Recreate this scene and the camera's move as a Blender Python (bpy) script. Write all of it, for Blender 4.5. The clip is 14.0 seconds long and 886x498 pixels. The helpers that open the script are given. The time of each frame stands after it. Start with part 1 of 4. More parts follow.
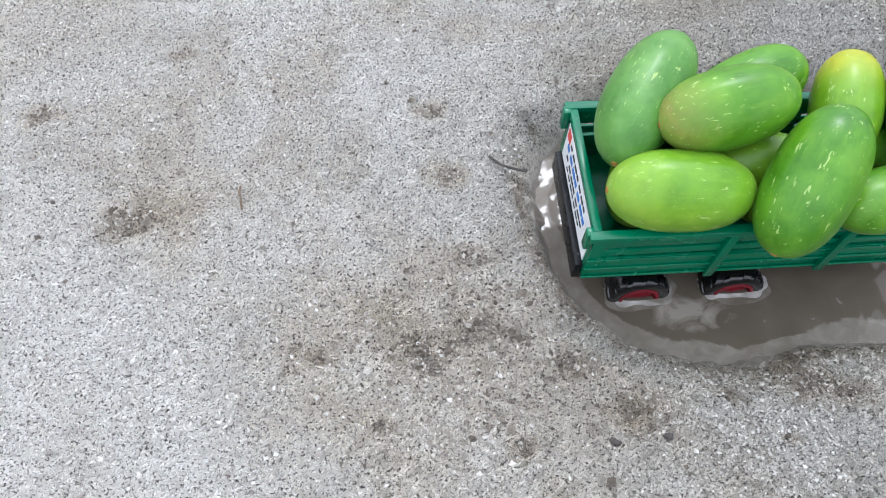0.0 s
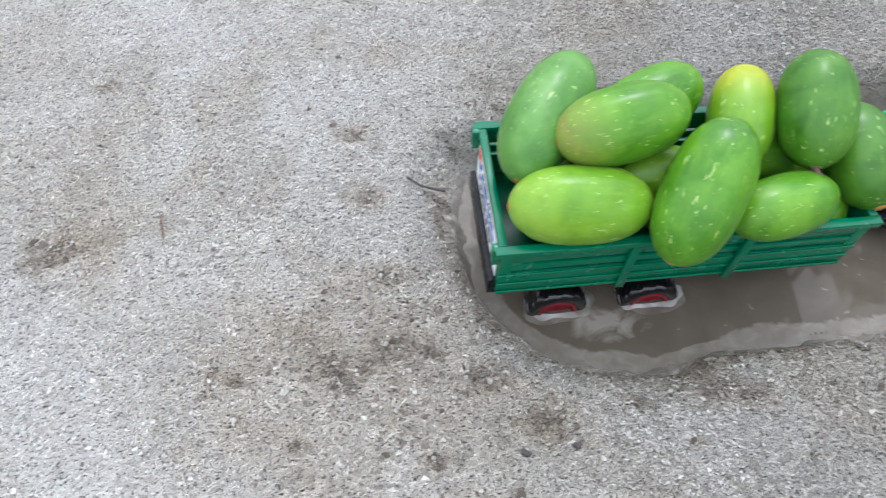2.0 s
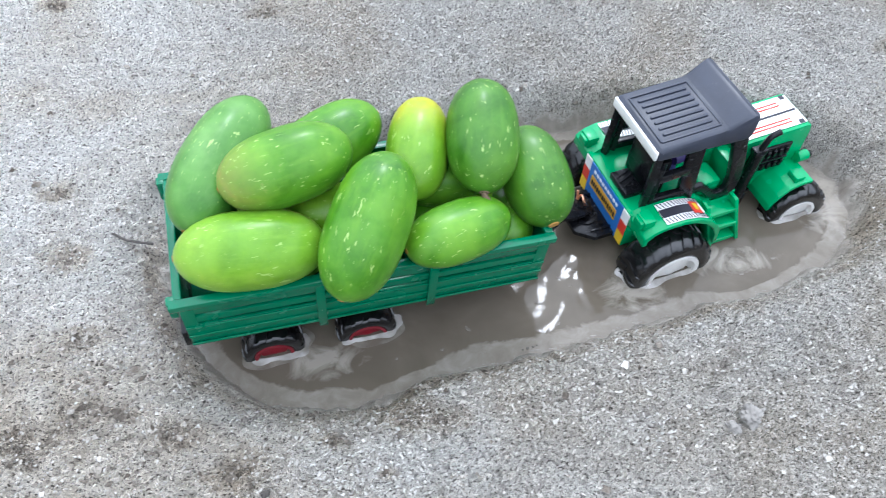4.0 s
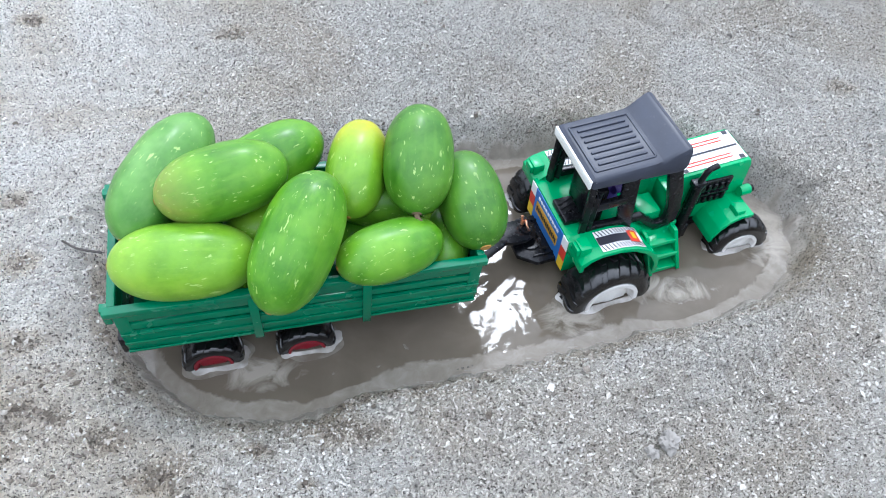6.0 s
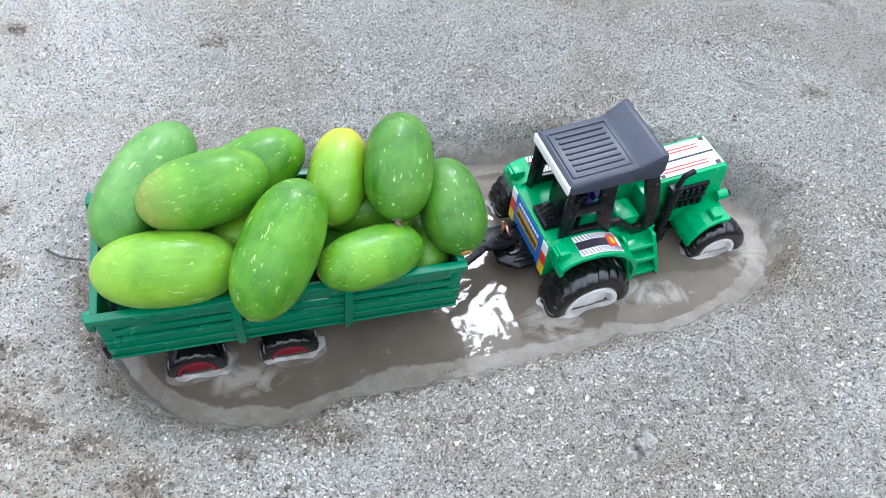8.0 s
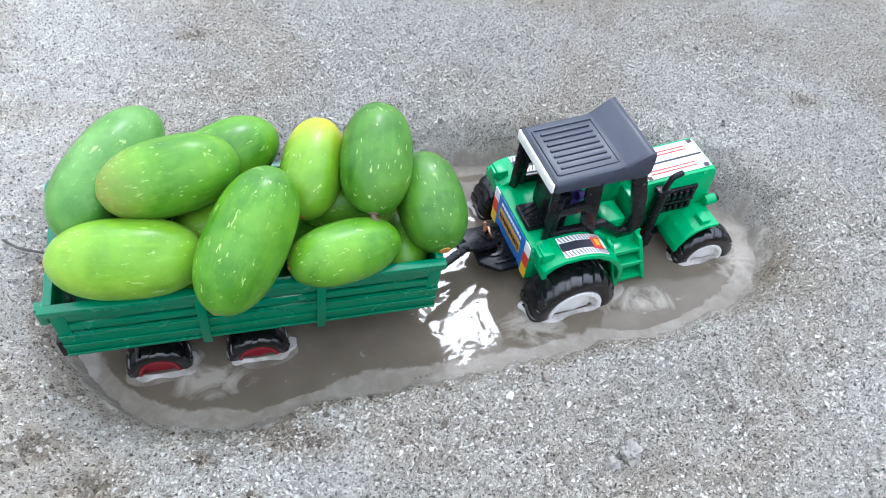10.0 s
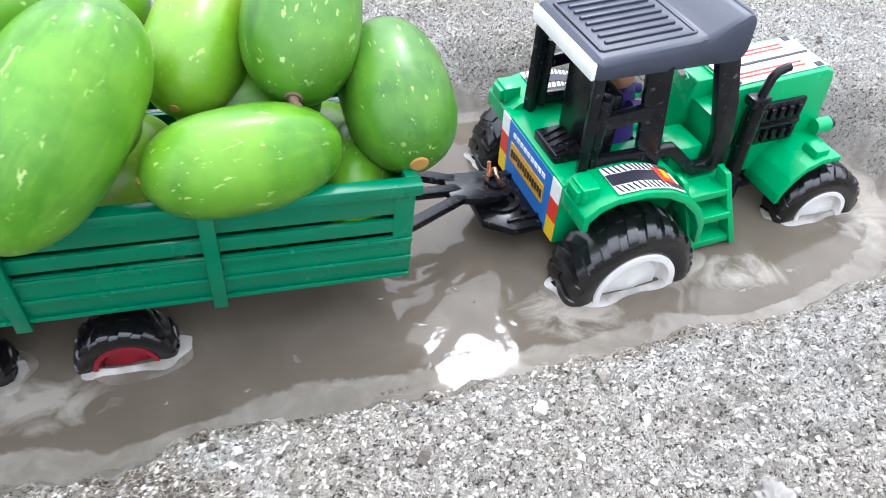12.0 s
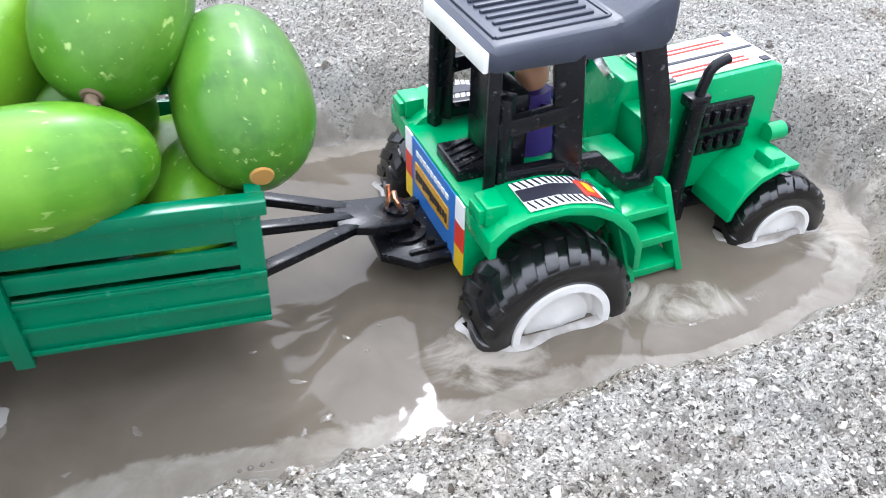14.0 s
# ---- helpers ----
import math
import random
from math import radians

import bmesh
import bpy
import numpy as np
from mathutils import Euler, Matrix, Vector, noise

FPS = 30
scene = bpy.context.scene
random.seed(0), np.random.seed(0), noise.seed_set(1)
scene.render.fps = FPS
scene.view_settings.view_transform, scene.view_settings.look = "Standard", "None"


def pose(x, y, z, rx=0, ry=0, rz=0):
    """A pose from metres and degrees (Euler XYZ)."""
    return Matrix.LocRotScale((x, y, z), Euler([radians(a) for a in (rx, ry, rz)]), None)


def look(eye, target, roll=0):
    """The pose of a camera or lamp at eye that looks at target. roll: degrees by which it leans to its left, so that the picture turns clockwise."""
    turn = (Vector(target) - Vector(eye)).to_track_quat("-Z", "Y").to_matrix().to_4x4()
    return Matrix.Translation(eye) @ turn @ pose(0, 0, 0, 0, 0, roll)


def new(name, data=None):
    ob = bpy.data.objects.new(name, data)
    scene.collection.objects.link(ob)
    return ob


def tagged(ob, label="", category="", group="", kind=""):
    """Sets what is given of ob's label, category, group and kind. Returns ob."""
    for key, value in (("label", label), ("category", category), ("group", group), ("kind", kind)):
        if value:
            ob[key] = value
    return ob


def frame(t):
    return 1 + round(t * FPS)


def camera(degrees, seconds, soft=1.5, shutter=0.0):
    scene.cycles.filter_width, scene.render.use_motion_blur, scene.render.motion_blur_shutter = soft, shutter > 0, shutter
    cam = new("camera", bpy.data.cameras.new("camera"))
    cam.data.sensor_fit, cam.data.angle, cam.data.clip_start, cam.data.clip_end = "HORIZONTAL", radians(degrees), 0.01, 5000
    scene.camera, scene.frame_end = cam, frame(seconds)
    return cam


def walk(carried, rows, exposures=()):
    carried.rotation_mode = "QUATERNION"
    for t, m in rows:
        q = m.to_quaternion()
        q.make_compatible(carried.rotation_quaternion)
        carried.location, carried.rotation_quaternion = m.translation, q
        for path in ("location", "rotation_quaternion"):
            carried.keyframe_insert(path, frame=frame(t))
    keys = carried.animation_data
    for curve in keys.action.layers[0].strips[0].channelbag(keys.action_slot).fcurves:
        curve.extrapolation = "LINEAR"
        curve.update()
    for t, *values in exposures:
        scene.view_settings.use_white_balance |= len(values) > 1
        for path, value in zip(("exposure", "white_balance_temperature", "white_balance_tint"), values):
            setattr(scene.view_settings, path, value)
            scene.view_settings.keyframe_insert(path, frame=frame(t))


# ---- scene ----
# ---------------------------------------------------------------- camera and path
cam = camera(62.0, 14.0, soft=0.95, shutter=0.5)
# seconds, eye x, y, z in metres, yaw, pitch, roll in degrees
PATH = [
    (0, 0.0090, -0.0109, 0.3076, 7.22, -58.34, -2.52),
    (0.5, 0.0102, -0.0124, 0.3073, 6.50, -57.73, -1.76),
    (1, 0.0110, -0.0124, 0.3085, 6.06, -57.70, -1.48),
    (1.5, 0.0188, -0.0131, 0.3086, 6.68, -57.25, -2.38),
    (2, 0.0415, -0.0136, 0.3120, 4.48, -56.68, -2.15),
    (2.5, 0.0691, -0.0110, 0.3123, 0.53, -56.38, -1.07),
    (3, 0.0956, -0.0097, 0.3158, -3.71, -56.39, 0.51),
    (3.5, 0.1214, -0.0094, 0.3136, -7.07, -55.24, 2.05),
    (4, 0.1436, -0.0100, 0.3166, -8.32, -54.69, 2.87),
    (6.5, 0.1788, -0.0216, 0.3256, -7.44, -52.68, 4.50),
    (7, 0.1795, -0.0217, 0.3270, -8.10, -52.81, 4.82),
    (7.5, 0.1809, -0.0230, 0.3285, -8.39, -52.52, 4.88),
    (8, 0.1824, -0.0233, 0.3293, -8.52, -52.46, 4.72),
    (10.5, 0.1909, -0.0220, 0.2915, -10.04, -49.38, 6.98),
    (11, 0.1992, -0.0062, 0.2357, -8.00, -46.86, 4.68),
    (11.5, 0.2081, 0.0127, 0.1866, -7.76, -45.16, 3.79),
    (12, 0.2134, 0.0302, 0.1653, -7.48, -44.36, 3.19),
    (12.5, 0.2243, 0.0383, 0.1535, -7.90, -44.45, 3.50),
    (13, 0.2351, 0.0458, 0.1484, -8.04, -41.84, 2.84),
    (13.5, 0.2401, 0.0516, 0.1419, -8.55, -41.38, 2.59),
    (14, 0.2487, 0.0537, 0.1300, -8.08, -39.66, 1.25),
]


def aim(x, y, z, yaw, pitch, roll):
    return pose(x, y, z, 90 + pitch, 0, yaw) @ pose(0, 0, 0, 0, 0, roll)


walk(cam, [(t, aim(*row)) for t, *row in PATH], exposures=[(0.0, 1.50, 5830, 11.5), (1.5, 1.51, 5830, 11.5), (2.5, 1.54, 5830, 11.5), (3.0, 1.53, 5620, 10.0), (3.5, 1.60, 5620, 10.0), (4.0, 1.81, 5620, 10.0), (8.0, 1.82, 5620, 10.0), (10.5, 1.91, 5620, 10.0), (11.0, 1.98, 5620, 11.5), (11.5, 2.19, 5820, 12.5), (12.5, 2.31, 5820, 12.5), (13.0, 2.21, 5820, 12.5), (14.0, 2.29, 5820, 12.5)])

# ---------------------------------------------------------------- world and sun
world = bpy.data.worlds.new("overcast_sky")
scene.world = world
world.use_nodes = True
wn, wl = world.node_tree.nodes, world.node_tree.links
wn.clear()
sky = wn.new("ShaderNodeTexSky")
sky.sky_type = "NISHITA"
sky.sun_disc = False
sky.sun_elevation = radians(55)
sky.sun_rotation = radians(12)
sky.air_density, sky.dust_density, sky.ozone_density = 1.0, 2.0, 1.0
grey = wn.new("ShaderNodeHueSaturation")
grey.inputs["Saturation"].default_value = 0.5
wbg = wn.new("ShaderNodeBackground")
wbg.inputs["Strength"].default_value = 0.15
wout = wn.new("ShaderNodeOutputWorld")
wl.new(sky.outputs[0], grey.inputs["Color"])
# a closed white cloud cover over most of the blue
cloud_cover = wn.new("ShaderNodeMix")
cloud_cover.data_type = "RGBA"
cloud_cover.inputs[0].default_value = 0.72
cloud_cover.inputs[7].default_value = (5.4, 5.4, 5.4, 1)
wl.new(grey.outputs[0], cloud_cover.inputs[6])
# an overcast sky is brightest overhead and dull towards the horizon
up = wn.new("ShaderNodeSeparateXYZ")
wl.new(wn.new("ShaderNodeTexCoord").outputs["Generated"], up.inputs[0])
dull = wn.new("ShaderNodeMapRange")
dull.inputs["From Min"].default_value = 0.05
dull.inputs["From Max"].default_value = 0.95
dull.inputs["To Min"].default_value = 0.28
dull.inputs["To Max"].default_value = 1.30
wl.new(up.outputs[2], dull.inputs["Value"])
shaded_sky = wn.new("ShaderNodeVectorMath")
shaded_sky.operation = "SCALE"
wl.new(cloud_cover.outputs[2], shaded_sky.inputs[0])
wl.new(dull.outputs[0], shaded_sky.inputs["Scale"])
wl.new(shaded_sky.outputs[0], wbg.inputs["Color"])
wl.new(wbg.outputs[0], wout.inputs["Surface"])

sun_data = bpy.data.lights.new("sun", "SUN")
sun_data.energy = 0.24
sun_data.angle = radians(8)
sun_data.color = (1.0, 0.985, 0.96)
sun = new("sun", sun_data)
sun.matrix_world = look((0.12, 0.56, 0.82), (0.0, 0.0, 0.0))


# ---------------------------------------------------------------- node helpers
def mat_base(name, rough=0.5, metal=0.0):
    m = bpy.data.materials.new(name)
    m.use_nodes = True
    b = m.node_tree.nodes["Principled BSDF"]
    b.inputs["Roughness"].default_value = rough
    b.inputs["Metallic"].default_value = metal
    b.inputs["Specular IOR Level"].default_value = 0.5
    return m, m.node_tree.nodes, m.node_tree.links, b


def noise_tex(n, l, scale, detail=4.0, coord=None, rough=0.55, distort=0.0):
    t = n.new("ShaderNodeTexNoise")
    t.inputs["Scale"].default_value = scale
    t.inputs["Detail"].default_value = detail
    t.inputs["Roughness"].default_value = rough
    t.inputs["Distortion"].default_value = distort
    if coord is not None:
        l.new(coord, t.inputs["Vector"])
    return t


def ramp(n, l, src, stops):
    r = n.new("ShaderNodeValToRGB")
    e = r.color_ramp.elements
    while len(e) < len(stops):
        e.new(0.5)
    for k, (p, c) in enumerate(stops):
        e[k].position = p
        e[k].color = (*c, 1) if len(c) == 3 else c
    l.new(src, r.inputs["Fac"])
    return r


def mix_col(n, l, fac, a, b, mode="MIX"):
    x = n.new("ShaderNodeMix")
    x.data_type = "RGBA"
    x.blend_type = mode
    for key, v in ((0, fac), (6, a), (7, b)):
        if isinstance(v, (int, float)):
            x.inputs[key].default_value = v
        elif isinstance(v, tuple):
            x.inputs[key].default_value = (*v, 1)
        else:
            l.new(v, x.inputs[key])
    return x.outputs[2]


def bump(n, l, height, strength, dist, bsdf, prev=None):
    b = n.new("ShaderNodeBump")
    b.inputs["Strength"].default_value = strength
    b.inputs["Distance"].default_value = dist
    l.new(height, b.inputs["Height"])
    if prev is not None:
        l.new(prev, b.inputs["Normal"])
    l.new(b.outputs[0], bsdf.inputs["Normal"])
    return b.outputs[0]


def coords(n, which="Object"):
    return n.new("ShaderNodeTexCoord").outputs[which]


def plastic(name, col, rough=0.38, wear=0.12, dirt_glint=0.25, dirt_glint_col=(0.30, 0.27, 0.22), gloss=0.36):
    """Moulded toy plastic: slight tone drift, fine scuffs, a little dust, painted wet glints on the black."""
    m, n, l, b = mat_base(name, rough)
    b.inputs["Specular IOR Level"].default_value = gloss
    c = coords(n)
    big = noise_tex(n, l, 60, 3, c)
    fine = noise_tex(n, l, 900, 3, c)
    dark = tuple(v * (1 - wear * 1.5) for v in col)
    lite = tuple(min(1, v * (1 + wear)) for v in col)
    tone = ramp(n, l, big.outputs[0], [(0.3, dark), (0.7, lite)])
    spots = noise_tex(n, l, 420, 4, c, 0.7)
    mask = ramp(n, l, spots.outputs[0], [(0.60, (0, 0, 0)), (0.78, (dirt_glint, dirt_glint, dirt_glint))])
    l.new(mix_col(n, l, mask.outputs[0], tone.outputs[0], dirt_glint_col), b.inputs["Base Color"])
    rr = n.new("ShaderNodeMapRange")
    rr.inputs["To Min"].default_value = max(0.05, rough - 0.1)
    rr.inputs["To Max"].default_value = rough + 0.18
    l.new(big.outputs[0], rr.inputs["Value"])
    l.new(rr.outputs[0], b.inputs["Roughness"])
    bump(n, l, fine.outputs[0], 0.15, 0.0003, b)
    return m


def ground_material():
    """Coarse sandy concrete: packed pale grains, shade painted in the hollows, side light painted at left, damp and
    soiled patches.
    """
    m, n, l, b = mat_base("coarse_sandy_concrete", 0.9)
    b.inputs["Specular IOR Level"].default_value = 0.3
    c = coords(n)
    jig = noise_tex(n, l, 420, 3, c)
    warp = n.new("ShaderNodeVectorMath")
    warp.operation = "MULTIPLY_ADD"
    warp.inputs[1].default_value = (0.0022, 0.0022, 0.0022)
    l.new(jig.outputs["Color"], warp.inputs[0])
    l.new(c, warp.inputs[2])

    def cells(scale):
        v = n.new("ShaderNodeTexVoronoi")
        v.inputs["Scale"].default_value = scale
        l.new(warp.outputs[0], v.inputs["Vector"])
        q = n.new("ShaderNodeSeparateColor")
        l.new(v.outputs["Color"], q.inputs[0])
        return v, q
    v1, q1 = cells(720)
    v2, q2 = cells(1500)
    grain = ramp(n, l, q1.outputs[0], [(0.0, (0.44, 0.42, 0.385)), (0.2, (0.57, 0.55, 0.51)), (0.6, (0.67, 0.65, 0.61)), (0.9, (0.76, 0.74, 0.70)), (1.0, (0.84, 0.82, 0.79))])
    grain2 = ramp(n, l, q2.outputs[0], [(0.0, (0.36, 0.34, 0.305)), (0.3, (0.58, 0.56, 0.52)), (0.8, (0.71, 0.69, 0.65)), (1.0, (0.78, 0.76, 0.73))])
    col = mix_col(n, l, 0.45, grain.outputs[0], grain2.outputs[0])
    # fine grain noise: pale specks here, painted shade in the pits further down
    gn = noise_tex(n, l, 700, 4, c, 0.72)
    hi = ramp(n, l, gn.outputs[0], [(0.52, (0, 0, 0)), (0.64, (0.55, 0.55, 0.55))])
    col = mix_col(n, l, hi.outputs[0], col, (0.72, 0.70, 0.66))
    # pale sand left of the hole, side light painted in; grey round it
    pos = n.new("ShaderNodeSeparateXYZ")
    l.new(c, pos.inputs[0])
    wob = noise_tex(n, l, 7, 5, c, 0.6, 0.3)
    sm = n.new("ShaderNodeMath")
    sm.operation = "MULTIPLY_ADD"
    sm.inputs[1].default_value = 0.30
    l.new(wob.outputs[0], sm.inputs[0])
    l.new(pos.outputs[0], sm.inputs[2])
    left_light = n.new("ShaderNodeMapRange")
    left_light.inputs["From Min"].default_value = 0.34
    left_light.inputs["From Max"].default_value = 0.06
    l.new(sm.outputs[0], left_light.inputs["Value"])
    # the painted bright side is one patch; farther off the ground is plain again
    far = n.new("ShaderNodeMapRange")
    far.inputs["From Min"].default_value = -0.95
    far.inputs["From Max"].default_value = -0.35
    l.new(sm.outputs[0], far.inputs["Value"])
    pale = n.new("ShaderNodeMath")
    pale.operation = "MULTIPLY"
    l.new(left_light.outputs[0], pale.inputs[0])
    side = n.new("ShaderNodeMath")
    side.operation = "ABSOLUTE"
    l.new(pos.outputs[1], side.inputs[0])
    wide = n.new("ShaderNodeMapRange")
    wide.inputs["From Min"].default_value = 1.1
    wide.inputs["From Max"].default_value = 0.6
    l.new(side.outputs[0], wide.inputs["Value"])
    bound = n.new("ShaderNodeMath")
    bound.operation = "MULTIPLY"
    l.new(far.outputs[0], bound.inputs[0])
    l.new(wide.outputs[0], bound.inputs[1])
    l.new(bound.outputs[0], pale.inputs[1])
    tone = ramp(n, l, pale.outputs[0], [(0.0, (0.97, 0.955, 0.925)), (0.40, (1.05, 1.02, 0.975)), (1.0, (1.47, 1.42, 1.33))])
    col = mix_col(n, l, 1.0, col, tone.outputs[0], "MULTIPLY")
    # left side lifted towards white, more light put into the colour
    left_lift = ramp(n, l, pale.outputs[0], [(0.30, (0, 0, 0)), (0.7, (0.78, 0.78, 0.78))])
    col = mix_col(n, l, left_lift.outputs[0], col, (0.94, 0.905, 0.845))
    # pits between the grains darkened in the colour, as shade would
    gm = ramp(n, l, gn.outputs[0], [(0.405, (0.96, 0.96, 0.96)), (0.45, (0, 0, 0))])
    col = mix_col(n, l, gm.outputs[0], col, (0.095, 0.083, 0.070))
    stain = noise_tex(n, l, 7, 6, c, 0.66, 0.5)
    st = ramp(n, l, stain.outputs[0], [(0.38, (0.76, 0.71, 0.64)), (0.57, (1, 1, 1))])
    col = mix_col(n, l, 0.9, col, st.outputs[0], "MULTIPLY")
    blot = noise_tex(n, l, 34, 7, c, 0.75, 0.6)
    bl = ramp(n, l, blot.outputs[0], [(0.27, (0.52, 0.47, 0.41)), (0.38, (1, 1, 1))])
    col = mix_col(n, l, 0.85, col, bl.outputs[0], "MULTIPLY")
    # dark crumbled soil
    soil = n.new("ShaderNodeAttribute")
    soil.attribute_name = "soil"
    sn = noise_tex(n, l, 420, 5, c, 0.75, 1.2)
    brown = ramp(n, l, soil.outputs["Fac"], [(0.05, (1, 1, 1)), (0.8, (0.84, 0.79, 0.72))])
    col = mix_col(n, l, 1.0, col, brown.outputs[0], "MULTIPLY")
    pick = n.new("ShaderNodeMath")
    pick.operation = "MULTIPLY"
    l.new(soil.outputs["Fac"], pick.inputs[0])
    l.new(sn.outputs[0], pick.inputs[1])
    pm = ramp(n, l, pick.outputs[0], [(0.40, (0, 0, 0)), (0.50, (0.85, 0.85, 0.85))])
    col = mix_col(n, l, pm.outputs[0], col, (0.150, 0.123, 0.098))
    # smooth wet silt along the water
    silt = n.new("ShaderNodeAttribute")
    silt.attribute_name = "silt"
    fine = noise_tex(n, l, 90, 5, c, 0.65)
    sc = ramp(n, l, fine.outputs[0], [(0.3, (0.17, 0.150, 0.125)), (0.7, (0.28, 0.252, 0.215))])
    col = mix_col(n, l, silt.outputs["Fac"], col, sc.outputs[0])
    l.new(col, b.inputs["Base Color"])
    rg = n.new("ShaderNodeMapRange")
    rg.inputs["To Min"].default_value = 0.92
    rg.inputs["To Max"].default_value = 0.35
    l.new(silt.outputs["Fac"], rg.inputs["Value"])
    l.new(rg.outputs[0], b.inputs["Roughness"])
    keep = n.new("ShaderNodeMapRange")
    keep.inputs["To Min"].default_value = 1.0
    keep.inputs["To Max"].default_value = 0.10
    l.new(silt.outputs["Fac"], keep.inputs["Value"])
    # relief: rounded grains of two sizes over a lumpy bed
    last = None
    h1 = noise_tex(n, l, 260, 6, c, 0.75)
    for src, dist, inv in ((h1.outputs[0], 0.0042, False), (v1.outputs["Distance"], 0.0013, True), (gn.outputs[0], 0.0034, False), (v2.outputs["Distance"], 0.0006, True)):
        bp = n.new("ShaderNodeBump")
        bp.invert = inv
        bp.inputs["Distance"].default_value = dist
        l.new(keep.outputs[0], bp.inputs["Strength"])
        l.new(src, bp.inputs["Height"])
        if last is not None:
            l.new(last, bp.inputs["Normal"])
        last = bp.outputs[0]
    l.new(last, b.inputs["Normal"])
    return m


def grit_material():
    """Loose grains, each of its own tone."""
    m, n, l, b = mat_base("sand_grains", 0.8)
    b.inputs["Specular IOR Level"].default_value = 0.35
    geo = n.new("ShaderNodeNewGeometry")
    c = coords(n)
    tone = ramp(n, l, geo.outputs["Random Per Island"], [(0.0, (0.17, 0.152, 0.13)), (0.12, (0.32, 0.30, 0.265)), (0.45, (0.52, 0.50, 0.46)), (0.9, (0.56, 0.54, 0.50)), (1.0, (0.63, 0.61, 0.575))])
    big = noise_tex(n, l, 8, 4, c, 0.6)
    bt = ramp(n, l, big.outputs[0], [(0.35, (0.82, 0.78, 0.72)), (0.6, (1, 1, 1))])
    l.new(mix_col(n, l, 1.0, tone.outputs[0], bt.outputs[0], "MULTIPLY"), b.inputs["Base Color"])
    return m


def water_material():
    """Still muddy water: even brown body, clouds of paler silt, a clear mirror on top."""
    m, n, l, b = mat_base("muddy_water", 0.06)
    b.inputs["Specular IOR Level"].default_value = 0.34
    c = coords(n)
    a = noise_tex(n, l, 24, 5, c, 0.5, 0.9)
    col = ramp(n, l, a.outputs[0], [(0.30, (0.090, 0.075, 0.056)), (0.58, (0.115, 0.097, 0.074)), (0.80, (0.148, 0.127, 0.100))])
    sh = n.new("ShaderNodeAttribute")
    sh.attribute_name = "silt"
    cl = n.new("ShaderNodeAttribute")
    cl.attribute_name = "cloud"
    wob = noise_tex(n, l, 55, 4, c, 0.6, 0.8)
    add = n.new("ShaderNodeMath")
    add.operation = "MULTIPLY_ADD"
    add.inputs[1].default_value = 0.7
    l.new(wob.outputs[0], add.inputs[0])
    l.new(sh.outputs["Fac"], add.inputs[2])
    edge = ramp(n, l, add.outputs[0], [(0.70, (0, 0, 0)), (0.80, (0.85, 0.85, 0.85))])
    bed = noise_tex(n, l, 85, 5, c, 0.65, 0.6)
    bt = ramp(n, l, bed.outputs[0], [(0.3, (0.165, 0.144, 0.115)), (0.5, (0.205, 0.183, 0.152)), (0.72, (0.265, 0.242, 0.208))])
    body = mix_col(n, l, edge.outputs[0], col.outputs[0], bt.outputs[0])
    # silt stirred up by the wheels, drawn out into wisps
    wisp = noise_tex(n, l, 46, 5, c, 0.6, 2.4)
    add2 = n.new("ShaderNodeMath")
    add2.operation = "MULTIPLY"
    l.new(wisp.outputs[0], add2.inputs[0])
    l.new(cl.outputs["Fac"], add2.inputs[1])
    cm = ramp(n, l, add2.outputs[0], [(0.36, (0, 0, 0)), (0.62, (0.8, 0.8, 0.8))])
    body = mix_col(n, l, cm.outputs[0], body, (0.30, 0.272, 0.230))
    l.new(body, b.inputs["Base Color"])
    b.inputs["IOR"].default_value = 1.36
    r = noise_tex(n, l, 30, 2, c, 0.4, 0.6)
    r2 = noise_tex(n, l, 110, 2, c, 0.4, 0.3)
    first = bump(n, l, r.outputs[0], 0.55, 0.004, b)
    bump(n, l, r2.outputs[0], 0.18, 0.0010, b, first)
    return m


